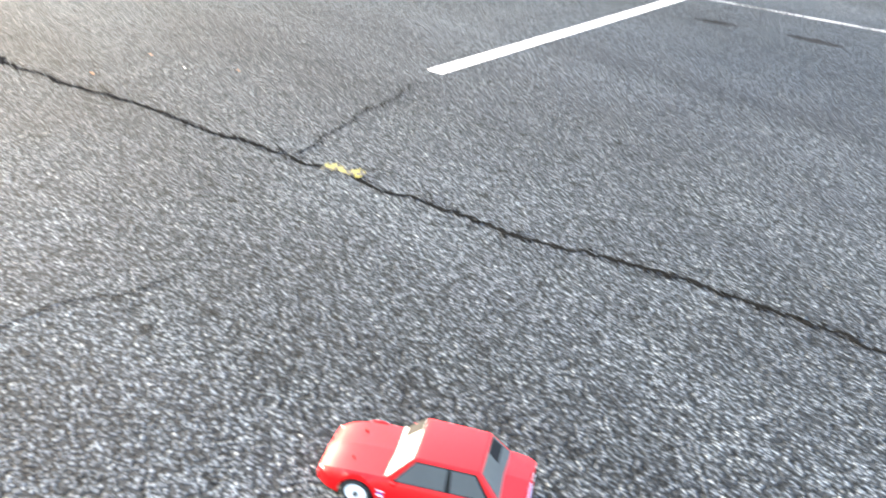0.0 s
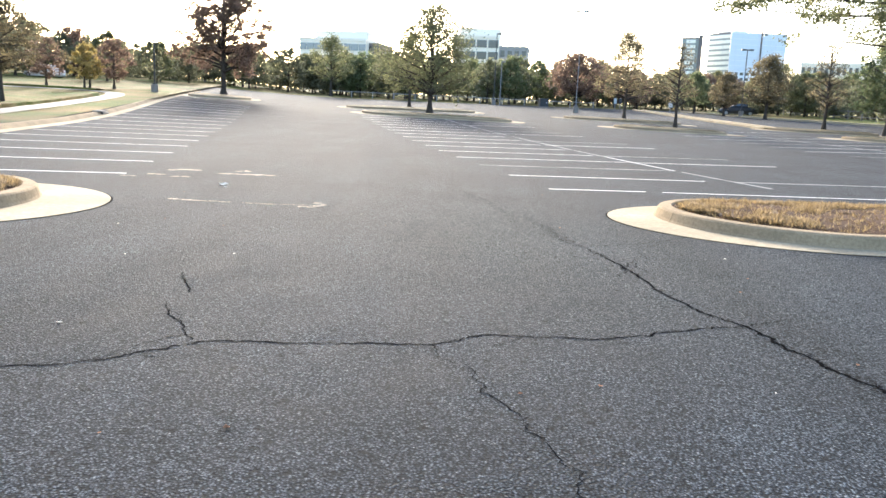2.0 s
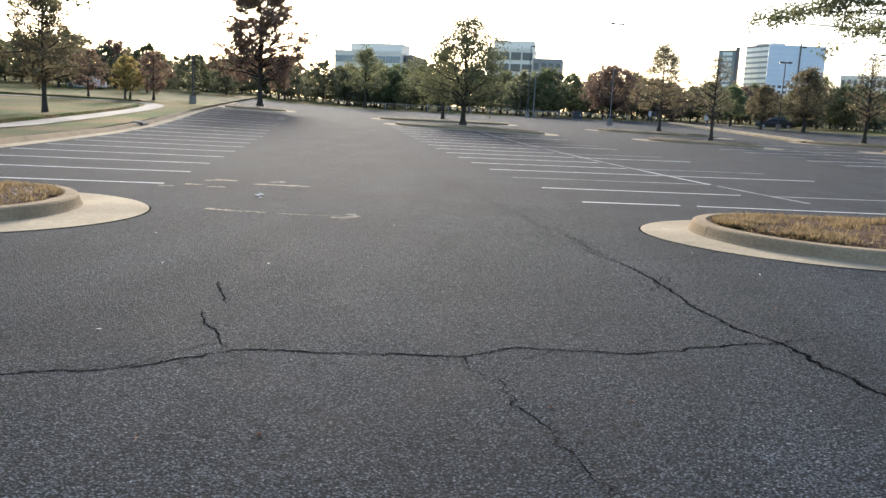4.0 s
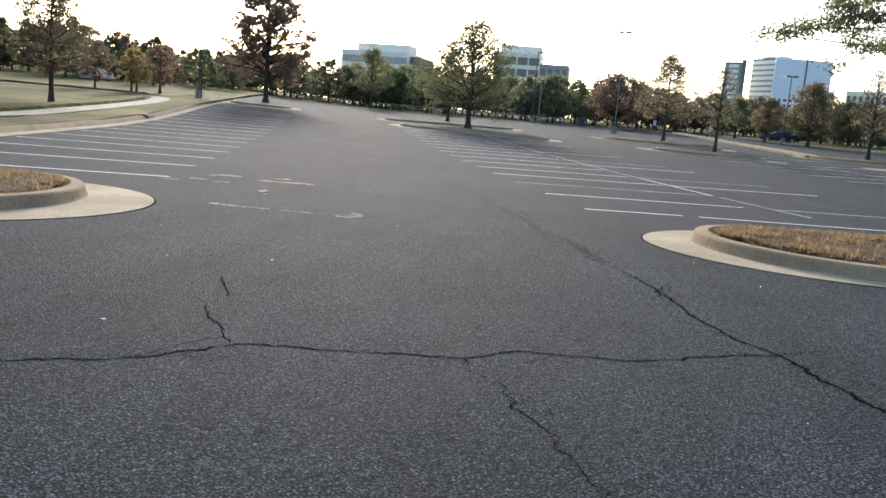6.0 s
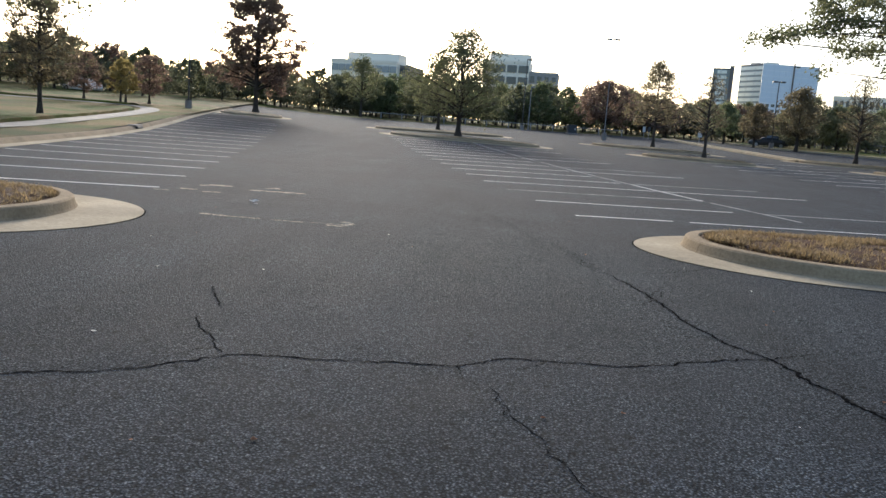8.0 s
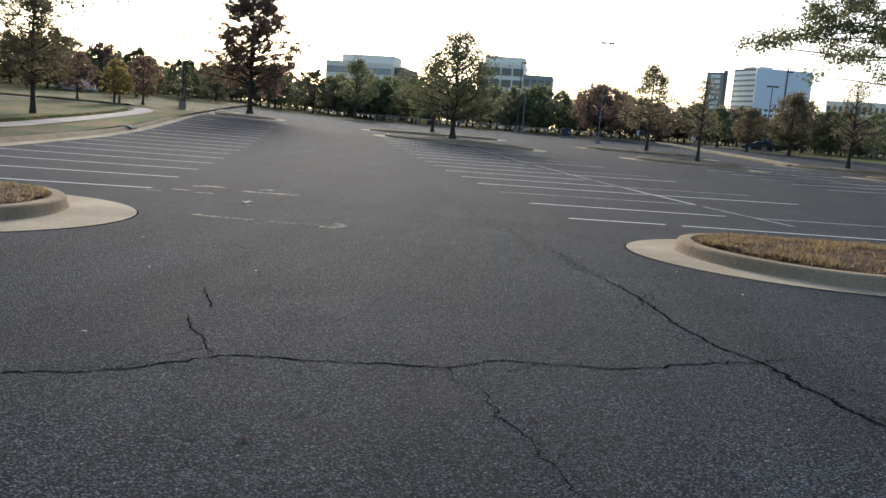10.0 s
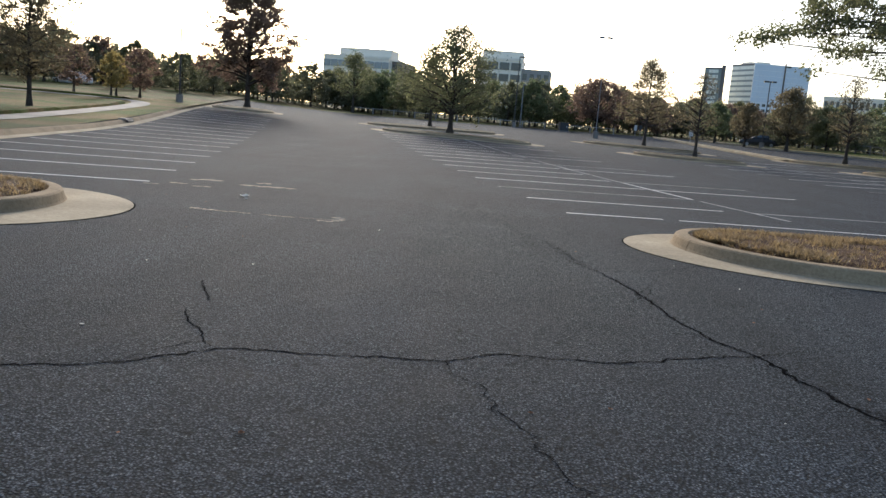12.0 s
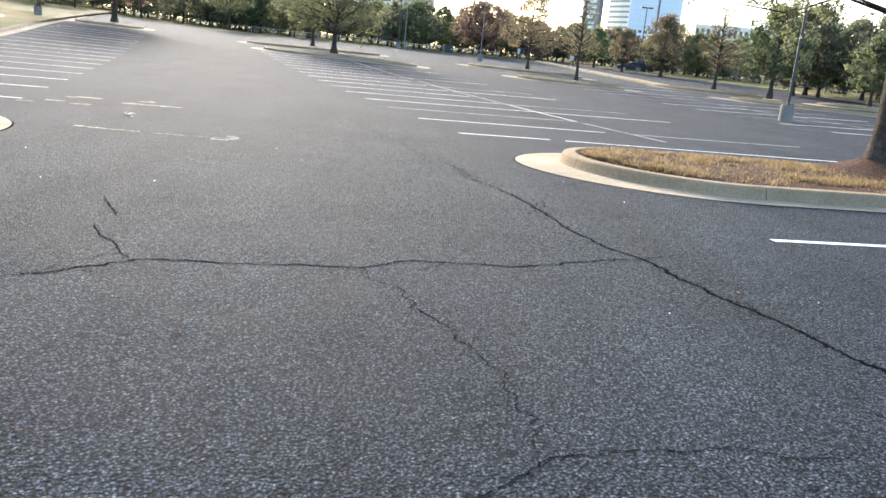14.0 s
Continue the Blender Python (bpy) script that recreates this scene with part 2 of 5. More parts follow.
def span(a, b, step):
    n = max(1, int(math.ceil(abs(b - a) / step)))
    return [a + (b - a) * i / n for i in range(n + 1)]


# ------------------------------------------------------------------ ground
def build_ground():
    rings = [0, 8, 16] + span(18, 60, 3) + span(64, 180, 6) + [220, 300, 420, 600, 900, 1400, 2200, 3200]
    verts, faces, n = [], [], 120
    for r in rings:
        for k in range(n):
            a = 2 * math.pi * k / n
            x, y = r * math.sin(a), r * math.cos(a)
            verts.append((x, y, rise(x, y) - 0.06))
    for i in range(len(rings) - 1):
        for k in range(n):
            a, b = i * n + k, i * n + (k + 1) % n
            faces.append((a, a + n, b + n, b))
    tagged(part_me("ground", mesh_from("ground", verts, faces, M_LAWN, True)), "grassy ground running on to the horizon", "ground", kind="structure")

    far_edge = 104.0
    verts, faces = grid_sheet(span(-40, 70, 2.0), span(-30, far_edge, 2.0), lambda u, v: lot(u, v))
    tagged(part_me("pavement", mesh_from("pavement", verts, faces, M_ASPHALT, True)), "weathered grey asphalt of an empty car park", "car park", kind="structure")
    verts, faces = grid_sheet(span(-120, -8.84, 3.0), span(8, 140, 3.0), lambda u, v: lot(u, v, 0.175 + 0.015 * math.sin(u * 1.3 + v * 0.7)),
                              lambda u, v: v > 14.5 or u < -14)
    tagged(part_me("lawn", mesh_from("lawn", verts, faces, M_LAWN, True)), "mown lawn with yellowing patches beside the car park", "lawn", kind="structure")


build_ground()


def ribbon(pts, half, z, wobble=0.0, rng=None, uneven=0.0):
    """A flat strip along a line of ground points."""
    verts, faces = [], []
    for i, p in enumerate(pts):
        a, b = pts[max(0, i - 1)], pts[min(len(pts) - 1, i + 1)]
        t = Vector((b[0] - a[0], b[1] - a[1])).normalized()
        n = Vector((-t.y, t.x))
        h = half if not callable(half) else half(i / (len(pts) - 1))
        l = h * (1 + (rng.uniform(-uneven, uneven) if rng else 0))
        r = h * (1 + (rng.uniform(-uneven, uneven) if rng else 0))
        o = rng.uniform(-wobble, wobble) if rng else 0
        for s in (l + o, -r + o):
            x, y = p[0] + n.x * s, p[1] + n.y * s
            verts.append((x, y, rise(x, y) + z))
    for i in range(len(pts) - 1):
        faces.append((2 * i, 2 * i + 1, 2 * i + 3, 2 * i + 2))
    return verts, faces


def crack(points, width, seed, jag=0.014, step=0.022, crumbs=0.5):
    """A jagged open crack through a few bends."""
    rng = random.Random(seed)
    line = []
    for (ax, ay), (bx, by) in zip(points, points[1:]):
        d = math.hypot(bx - ax, by - ay)
        n = max(2, int(d / step))
        off = 0.0
        for k in range(n):
            f = k / n
            off = off * 0.8 + rng.uniform(-jag, jag)
            env = math.sin(math.pi * f)
            nx, ny = -(by - ay) / d, (bx - ax) / d
            line.append((ax + (bx - ax) * f + nx * off * env, ay + (by - ay) * f + ny * off * env))
    line.append(points[-1])
    phase = rng.uniform(0, 6)
    verts, faces = ribbon(line, lambda f: width * (0.66 + 0.13 * math.sin(f * 61 + phase) + 0.10 * math.sin(f * 151)) * min(1, 8 * (1 - f) + 0.15), 0.003, width * 0.55, rng, 0.6)
    # crumbled edges and hairline offshoots
    for _ in range(int(len(line) * crumbs)):
        i = rng.randrange(1, len(line) - 1)
        r = width * rng.uniform(0.25, 0.8)
        side = rng.choice((-1, 1)) * width * rng.uniform(0.6, 1.0 + 5.0 * rng.random() ** 3)
        t = Vector((line[i + 1][0] - line[i - 1][0], line[i + 1][1] - line[i - 1][1])).normalized()
        cx, cy = line[i][0] - t.y * side, line[i][1] + t.x * side
        k, a0 = len(verts), rng.uniform(0, 6.28)
        for j in range(5):
            a, q = a0 + j * 1.2566, r * rng.uniform(0.5, 1.2)
            x, y = cx + q * math.cos(a), cy + q * math.sin(a) * 1.4
            verts.append((x, y, rise(x, y) + 0.0032))
        faces.append((k, k + 1, k + 2, k + 3, k + 4))
    for _ in range(int(len(line) * crumbs * 0.16)):
        i = rng.randrange(1, len(line) - 1)
        an, ln = rng.uniform(0, 6.28), rng.uniform(3, 14) * width
        spur, p = [line[i]], line[i]
        for j in range(4):
            an += rng.uniform(-0.6, 0.6)
            p = (p[0] + math.cos(an) * ln / 4, p[1] + math.sin(an) * ln / 4)
            spur.append(p)
        sv, sf = ribbon(spur, lambda f: width * 0.22 * (1.1 - f), 0.0034)
        k = len(verts)
        verts += sv
        faces += [tuple(k + q for q in f) for f in sf]
    ob = part_me("asphalt_crack", mesh_from("asphalt_crack", verts, faces, M_CRACK))
    return tagged(ob, "dark jagged crack in the asphalt", "crack", "cracks in the asphalt", kind="structure")


crack([(1.88, 5.19), (1.7, 5.46), (1.56, 5.9), (1.5, 6.35), (1.38, 7.18), (1.15, 8.04)], 0.0118, 1, 0.018, crumbs=0.8)
crack([(1.29, 6.58), (1.36, 6.96), (1.53, 7.32), (1.57, 6.86)], 0.006, 19, 0.035, crumbs=1.4)
crack([(1.15, 8.04), (0.95, 8.82), (0.75, 9.83), (0.41, 10.53), (0.22, 11.68), (-0.19, 12.91), (-0.55, 14.38)], 0.0065, 15, 0.09, crumbs=1.9)
crack([(1.02, 8.3), (0.6, 9.5), (0.4, 10.0)], 0.005, 20, 0.07, crumbs=1.8)
crack([(-0.19, 12.91), (0.7, 12.11), (1.46, 11.3)], 0.0045, 26, 0.08, crumbs=1.4)
crack([(1.88, 5.19), (2.07, 4.35), (2.28, 3.83), (2.48, 3.1), (2.63, 2.68), (2.74, 2.19), (2.88, 1.71), (3.06, 1.36), (3.18, 0.95), (3.26, 0.5), (3.5, -0.4)], 0.0152, 2, 0.018, 0.016, 0.7)
crack([(2.55, 2.93), (2.64, 2.955), (2.95, 3.11), (3.2, 3.25), (3.53, 3.37), (4.09, 3.54)], 0.0075, 3, 0.03)
crack([(-3.6, 3.2), (-2.31, 3.5), (-1.95, 3.65), (-1.61, 3.95), (-1.4, 4.17), (-0.93, 4.22), (-0.4, 4.33), (-0.13, 4.36), (0.17, 4.63), (0.83, 4.66), (1.4, 4.96), (1.88, 5.19), (2.35, 5.49)], 0.0092, 4, 0.018, 0.018, 0.6)
crack([(-1.45, 4.19), (-1.6, 4.45), (-1.78, 4.67), (-1.91, 4.97)], 0.0066, 5, 0.012)
crack([(-1.86, 5.26), (-1.97, 5.48), (-2.16, 5.89)], 0.0065, 6, 0.015, crumbs=1.2)
crack([(-0.13, 4.36), (0.1, 3.98), (0.26, 3.5), (0.45, 2.98), (0.55, 2.6), (0.55, 2.22), (0.59, 2.1)], 0.0042, 7, 0.035, crumbs=0.8)
crack([(-0.1, 1.45), (0.3, 1.82), (0.42, 1.92), (0.59, 2.1), (0.85, 2.18), (1.31, 2.26), (1.55, 2.2), (1.85, 2.3)], 0.0045, 8)
crack([(-1.79, 3.78), (-1.68, 4.08), (-1.53, 4.28)], 0.004, 21)
crack([(-1.61, 3.88), (-1.48, 3.85), (-1.31, 3.95)], 0.0038, 22)
crack([(0.39, 4.6), (0.3, 4.48), (0.2, 4.38)], 0.004, 10)
crack([(-0.65, 4.38), (-0.57, 4.5), (-0.46, 4.43)], 0.0028, 23)
crack([(1.24, 8.11), (1.81, 8.44), (2.18, 8.78), (2.6, 9.38)], 0.0072, 11)
crack([(1.42, 5.62), (1.56, 5.68), (1.68, 5.52)], 0.0035, 24)
crack([(-0.55, 14.4), (-1.5, 17.5), (-3.0, 23.0), (-5.0, 31.0)], 0.006, 13, 0.06, 0.12)
crack([(2.7, 2.75), (2.78, 2.6), (2.85, 2.45)], 0.003, 14)


# ------------------------------------------------------------------ painted lines
def stall_line(a, b, width=0.092, old=False, z=0.005):
    n = max(2, int(math.hypot(b[0] - a[0], b[1] - a[1]) / 1.2))
    pts = [tuple(lot(a[0] + (b[0] - a[0]) * i / n, a[1] + (b[1] - a[1]) * i / n))[:2] for i in range(n + 1)]
    verts, faces = ribbon(pts, width / 2, z)
    ob = part_me("parking_line", mesh_from("parking_line", verts, faces, M_LINE_OLD if old else M_LINE))
    return tagged(ob, "worn thin white parking line, half rubbed off" if old else "white painted parking line on the asphalt", "parking line", "parking lines", kind="structure")


STALL = 2.74
stall_line((4.82, 5.33), (13.3, 4.52))
stall_line((4.84, 2.59), (13.3, 2.5), 0.11)
stall_line((4.84, -0.15), (13.3, -0.25))
stall_line((9.7, 6.75), (9.75, -6.0), 0.07, True)
for k in range(16):
    v = 13.42 + STALL * k
    sh = max(0.0, 0.06 - 0.03 * k)
    if k == 0:
        stall_line((4.6, v), (6.4, v - 0.06))
        stall_line((6.7, v - 0.1), (13.3, v - 0.6), 0.085)
        continue
    w = 0.09 + 0.006 * min(k, 6)
    stall_line((4.62, v), (9.0 if k == 1 else 9.65, v - 5 * sh), w, k == 2)
    if k % 3 != 2:
        stall_line((9.8, v - 5 * sh), (14.4, v - 10 * sh), w, k % 3 == 1)
stall_line((9.72, 14.6), (9.75, 18.5), 0.08, True)
stall_line((9.75, 18.9), (9.9, 24.0), 0.075)
stall_line((9.9, 24.0), (10.2, 36.0), 0.09, True)
stall_line((10.2, 37.0), (10.3, 58.0), 0.09, True)
for k in range(17):
    v = 14.2 + STALL * k
    stall_line((-2.6, v), (-8.05, v + 0.05), 0.1 + 0.003 * k, k in (11, 14))
for k in range(15):
    v = 9.0 + STALL * k
    stall_line((21.8, v), (26.7, v), 0.1, k % 3 == 1)
    stall_line((26.9, v), (31.6, v), 0.1, k % 2 == 1)
stall_line((26.8, 8.0), (27.0, 47.0), 0.1, True)


def ghost_mark(points, half, material, name, label):
    rng = random.Random(len(points) + int(points[0][0] * 10))
    line = []
    for a, b in zip(points, points[1:]):
        for i in range(12):
            line.append((a[0] + (b[0] - a[0]) * i / 12, a[1] + (b[1] - a[1]) * i / 12))
    line.append(points[-1])
    verts, faces = ribbon(line, lambda f: half * (0.35 + 0.65 * abs(math.sin(math.pi * (0.12 + 1.7 * f)))), 0.005, half * 0.5, rng, 0.7)
    tagged(part_me(name, mesh_from(name, verts, faces, material)), label, "paint mark", kind="structure")


ghost_mark([(2.615, 2.75), (2.65, 2.66), (2.68, 2.57)], 0.034, M_YELLOW, "yellow_paint_mark", "flaked yellow paint splash beside the crack")
REMNANT = "faded remnant of a painted arrow"
for pts, half in (([(-3.98, 10.16), (-3.8, 10.14), (-3.62, 10.1)], 0.055), ([(-3.62, 10.1), (-3.45, 10.1)], 0.03),
                  ([(-3.45, 10.12), (-3.15, 10.1)], 0.045), ([(-3.0, 10.1), (-2.55, 10.12)], 0.025), ([(-2.5, 10.16), (-2.1, 10.2)], 0.02),
                  ([(-2.25, 10.02), (-2.02, 10.05)], 0.055), ([(-2.02, 10.08), (-1.98, 10.35), (-2.12, 10.5)], 0.06),
                  ([(-5.55, 14.1), (-5.3, 14.5), (-5.1, 14.3)], 0.09), ([(-5.6, 13.3), (-5.3, 13.3)], 0.07), ([(-5.1, 13.05), (-4.8, 13.1)], 0.07),
                  ([(-5.85, 12.8), (-5.6, 12.85)], 0.06), ([(-4.6, 14.0), (-4.25, 13.95), (-3.6, 14.1)], 0.09), ([(-4.45, 14.5), (-4.25, 14.7)], 0.09)):
    ghost_mark(pts, half, M_GHOST, "faded_paint_mark", REMNANT)


def stain(a, b, half, seed):
    rng = random.Random(seed)
    line = [(a[0] + (b[0] - a[0]) * i / 24, a[1] + (b[1] - a[1]) * i / 24) for i in range(25)]
    verts, faces = ribbon(line, lambda f: half * max(0.03, math.sin(math.pi * f)) ** 0.7, 0.0025, half * 0.12, rng, 0.35)
    tagged(part_me("oil_stain", mesh_from("oil_stain", verts, faces, M_STAIN)), "dark oil stain soaked into the asphalt", "stain", "oil stains", kind="structure")


stain((7.69, 4.03), (7.84, 3.65), 0.09, 1)
stain((7.99, 3.28), (8.03, 2.72), 0.09, 2)


# ------------------------------------------------------------------ kerbs and islands
KERB = 0.165                          # height of the kerbs


def kerb_profile(g):
    """Distance in from the gutter's edge and height, for a gutter of width g."""
    return [(g, 0.022), (g + 0.018, 0.05), (g + 0.045, KERB - 0.025), (g + 0.065, KERB - 0.006), (g + 0.085, KERB), (g + 0.21, KERB + 0.003), (g + 0.23, KERB - 0.015)]


def outline(u0, u1, vc, half, nose, shear, inset, gut=0.42):
    """The rounded outline of an island, drawn in by inset, as lot points (u, v)."""
    a, b = nose - inset - 0.40 * min(1.0, inset / gut), half - inset
    pts = []
    sgn = 1 if u1 > u0 else -1
    n = 36
    for i in range(n + 1):
        th = math.pi * i / n
        pts.append((u0 + sgn * (nose - a * math.sin(th)), vc - b * math.cos(th)))
    far = []
    for i in range(n + 1):
        th = math.pi * i / n
        far.append((u1 - sgn * (nose - a * math.sin(th)), vc + b * math.cos(th)))
    loop = pts + span_pts(pts[-1], far[0], 0.5)[1:-1] + far + span_pts(far[-1], pts[0], 0.5)[1:-1]
    return [(u, v - shear * (u - u0)) for u, v in loop]


def span_pts(a, b, step):
    n = max(1, int(math.hypot(b[0] - a[0], b[1] - a[1]) / step))
    return [(a[0] + (b[0] - a[0]) * i / n, a[1] + (b[1] - a[1]) * i / n) for i in range(n + 1)]


def island(u0, u1, vc, half, nose, shear=0.0, seed=0, near=True, label="", tufts=0, gut=0.42):
    """A kerbed planting island: gutter, kerb lengths with joints, mulch bed and dry grass."""
    rng = random.Random(seed)
    thing = empty("planting_island", Matrix.Identity(4), label, "planting island", "planting islands")
    profile = kerb_profile(gut)
    rings = [outline(u0, u1, vc, half, nose, shear, d, gut) for d, _ in [(0.0, 0)] + profile]
    n = len(rings[0])
    # gutter
    verts = [lot(u, v, 0.008) for u, v in rings[0]] + [lot(u, v, 0.022) for u, v in rings[1]] + [lot(u, v, -0.03) for u, v in rings[0]]
    faces = [(i, (i + 1) % n, n + (i + 1) % n, n + i) for i in range(n)] + [(i, 2 * n + i, 2 * n + (i + 1) % n, (i + 1) % n) for i in range(n)]
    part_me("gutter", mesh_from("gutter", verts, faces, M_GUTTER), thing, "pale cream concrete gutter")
    if near:
        # flat dark strip drawing the shade in the gap round the gutter
        out = outline(u0, u1, vc, half + 0.022, nose + 0.022, shear, 0.0)
        out = [(u - (0.022 if u1 > u0 else -0.022), v) for u, v in out]
        verts = [lot(u, v, 0.003) for u, v in out] + [lot(u, v, 0.004) for u, v in rings[0]]
        faces = [(i, (i + 1) % n, n + (i + 1) % n, n + i) for i in range(n)]
        part_me("seam", mesh_from("seam", verts, faces, M_CRACK), thing, "dark open seam round the gutter")
    # kerb in lengths
    length, start, i = 0.0, 0, 0
    cuts = [0]
    want = 2.6 if near else 12.0
    for i in range(n):
        a, b = rings[3][i], rings[3][(i + 1) % n]
        length += math.hypot(a[0] - b[0], a[1] - b[1])
        if length > want:
            cuts.append(i + 1)
            length = 0.0
    cuts.append(n)
    for c0, c1 in zip(cuts, cuts[1:]):
        if c1 - c0 < 1:
            continue
        verts, faces, m = [], [], len(profile)
        for k in range(c0, c1 + 1):
            for j, (d, z) in enumerate(profile):
                u, v = rings[j + 1][k % n]
                if k in (c0, c1):                      # draw the ends in for the joint
                    q = rings[j + 1][(k + (1 if k == c0 else -1)) % n]
                    f = 0.006 / max(0.05, math.hypot(q[0] - u, q[1] - v))
                    u, v = u + (q[0] - u) * f, v + (q[1] - v) * f
                verts.append(lot(u, v, z))
        for k in range(c1 - c0):
            for j in range(m - 1):
                faces.append((k * m + j, (k + 1) * m + j, (k + 1) * m + j + 1, k * m + j + 1))
        faces.append(tuple(range(m)))
        faces.append(tuple(range((c1 - c0) * m + m - 1, (c1 - c0) * m - 1, -1)))
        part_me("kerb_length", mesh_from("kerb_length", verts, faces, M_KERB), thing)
    # bed, gently domed
    c = (sum(p[0] for p in rings[-1]) / n, sum(p[1] for p in rings[-1]) / n)
    fr = [0.0, 0.25, 0.5, 0.72, 0.88, 0.96, 1.0]
    verts, faces = [], []
    mid = (u0 + u1) / 2
    for f in fr:
        for u, v in rings[-1]:
            cv = vc - shear * (u - u0)
            uu, vv = mid + (u - mid) * (0.3 * f + 0.7 if f < 1 else 1), cv + (v - cv) * f
            verts.append(lot(uu, vv, KERB - 0.02 + (0.05 if near else 0.09) * (1 - f ** 4) + rng.uniform(-0.012, 0.012)))
    for r in range(len(fr) - 1):
        for i in range(n):
            faces.append((r * n + i, (r + 1) * n + i, (r + 1) * n + (i + 1) % n, r * n + (i + 1) % n))
    part_me("bed", mesh_from("bed", verts, faces, M_MULCH if near else M_DULL, True), thing, "dark brown mulch bed" if near else "dull brown grass bed")
    if tufts:
        verts, faces = [], []
        side, tip = gut + 0.30, gut + 0.68
        lo, hi = min(u0, u1) + tip, max(u0, u1) - tip
        while tufts > 0:
            u = rng.uniform(lo, hi)
            du = min(abs(u - u0), abs(u - u1))
            hw = (half - side) * (math.sqrt(max(0, 1 - max(0, 1 - (du - tip) / max(0.1, nose - tip)) ** 2)))
            w = rng.uniform(-1, 1)
            if noise.noise((u * 1.3, w * 2.6, seed)) + 0.3 * abs(w) < 0.24 and rng.random() < 0.93:
                continue
            v = vc + hw * w - shear * (u - u0)
            base = lot(u, v, KERB - 0.02 + 0.05 * (1 - w ** 4))
            tufts -= 1
            for _ in range(7):
                an, ln, ti = rng.uniform(0, 6.283), rng.uniform(0.04, 0.12), rng.uniform(0.6, 1.5)
                o = base + Vector((rng.uniform(-0.05, 0.05), rng.uniform(-0.05, 0.05), -0.01))
                d = Vector((math.cos(an) * math.sin(ti), math.sin(an) * math.sin(ti), math.cos(ti)))
                sd_ = Vector((-math.sin(an), math.cos(an), 0)) * 0.008
                k = len(verts)
                verts += [o - sd_, o + sd_, o + d * ln]
                faces.append((k, k + 1, k + 2))
        g = part_me("dry_grass", mesh_from("dry_grass", verts, faces, M_STRAW), thing, "straw-coloured dry grass")
        g["kind"] = "stuff"
    return thing


island(4.2, 14.65, 9.40, 2.06, 2.25, 0.090, 3, True, "kerbed island with mulch and dry tan grass", 9500, 0.26)
island(-2.07, -11.5, 10.2, 2.2, 2.15, 0.0, 4, True, "kerbed island with rounded nose and dry grass", 9000)


def kerb_run(points, label):
    """A straight kerb with its gutter; the drop is on the right of the run."""
    thing = empty("kerb", Matrix.Identity(4), label, "kerb", "kerbs")
    for (a, b) in zip(points, points[1:]):
        d = math.hypot(b[0] - a[0], b[1] - a[1])
        nx, ny = (b[1] - a[1]) / d, -(b[0] - a[0]) / d
        pieces = max(1, int(d / 3.05))
        for k in range(pieces):
            f0, f1 = k / pieces + 0.004 / d, (k + 1) / pieces - 0.004 / d
            prof = [(0.0, KERB - 0.008), (-0.02, KERB + 0.002), (-0.14, KERB + 0.002), (-0.16, 0.10)]
            prof = [(0.15, 0.02), (0.11, 0.06), (0.035, KERB - 0.03)] + prof
            verts, faces, m = [], [], len(prof)
            for f in (f0, (f0 + f1) / 2, f1):
                for o, z in prof:
                    verts.append(lot(a[0] + (b[0] - a[0]) * f + nx * o, a[1] + (b[1] - a[1]) * f + ny * o, z))
            for s in range(2):
                for j in range(m - 1):
                    faces.append((s * m + j, (s + 1) * m + j, (s + 1) * m + j + 1, s * m + j + 1))
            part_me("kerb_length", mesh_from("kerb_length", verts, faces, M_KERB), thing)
        verts, faces = [], []
        n = max(2, int(d / 2))
        for i in range(n + 1):
            f = i / n
            for o, z in ((0.14, 0.024), (0.60, 0.012)):
                verts.append(lot(a[0] + (b[0] - a[0]) * f + nx * o, a[1] + (b[1] - a[1]) * f + ny * o, z))
        for i in range(n):
            faces.append((2 * i, 2 * i + 1, 2 * i + 3, 2 * i + 2))
        part_me("gutter", mesh_from("gutter", verts, faces, M_GUTTER), thing, "pale cream concrete gutter")
    return thing


kerb_run([(-8.82, 13.0), (-8.8, 24.0), (-8.62, 34.0), (-8.5, 40.0), (-8.68, 48.0), (-9.05, 62.0), (-9.3, 72.0), (-9.2, 84.0)], "concrete kerb with pale gutter along the lawn")


def walkway(points, half):
    line = []
    for i in range(len(points) - 1):
        p0, p1, p2, p3 = points[max(0, i - 1)], points[i], points[i + 1], points[min(len(points) - 1, i + 2)]
        for k in range(8):
            t = k / 8
            line.append(tuple(0.5 * ((2 * b) + (c - a) * t + (2 * a - 5 * b + 4 * c - d) * t * t + (3 * b - a - 3 * c + d) * t ** 3) for a, b, c, d in zip(p0, p1, p2, p3)))
    line = [tuple(lot(*p))[:2] for p in line]
    verts, faces = ribbon(line, half, 0.207)
    tagged(part_me("footpath", mesh_from("footpath", verts, faces, M_PATH)), "pale concrete footpath curving over the lawn", "footpath", kind="structure")


PATH_LINE = [(-11.9, 16.0), (-11.7, 24.0), (-11.55, 31.0), (-11.5, 38.0), (-11.4, 45.0), (-11.25, 52.0), (-11.4, 57.0), (-12.4, 61.0), (-14.6, 63.0), (-18.0, 63.0), (-24.0, 61.5), (-34.0, 58.0)]
walkway(PATH_LINE, 0.62)


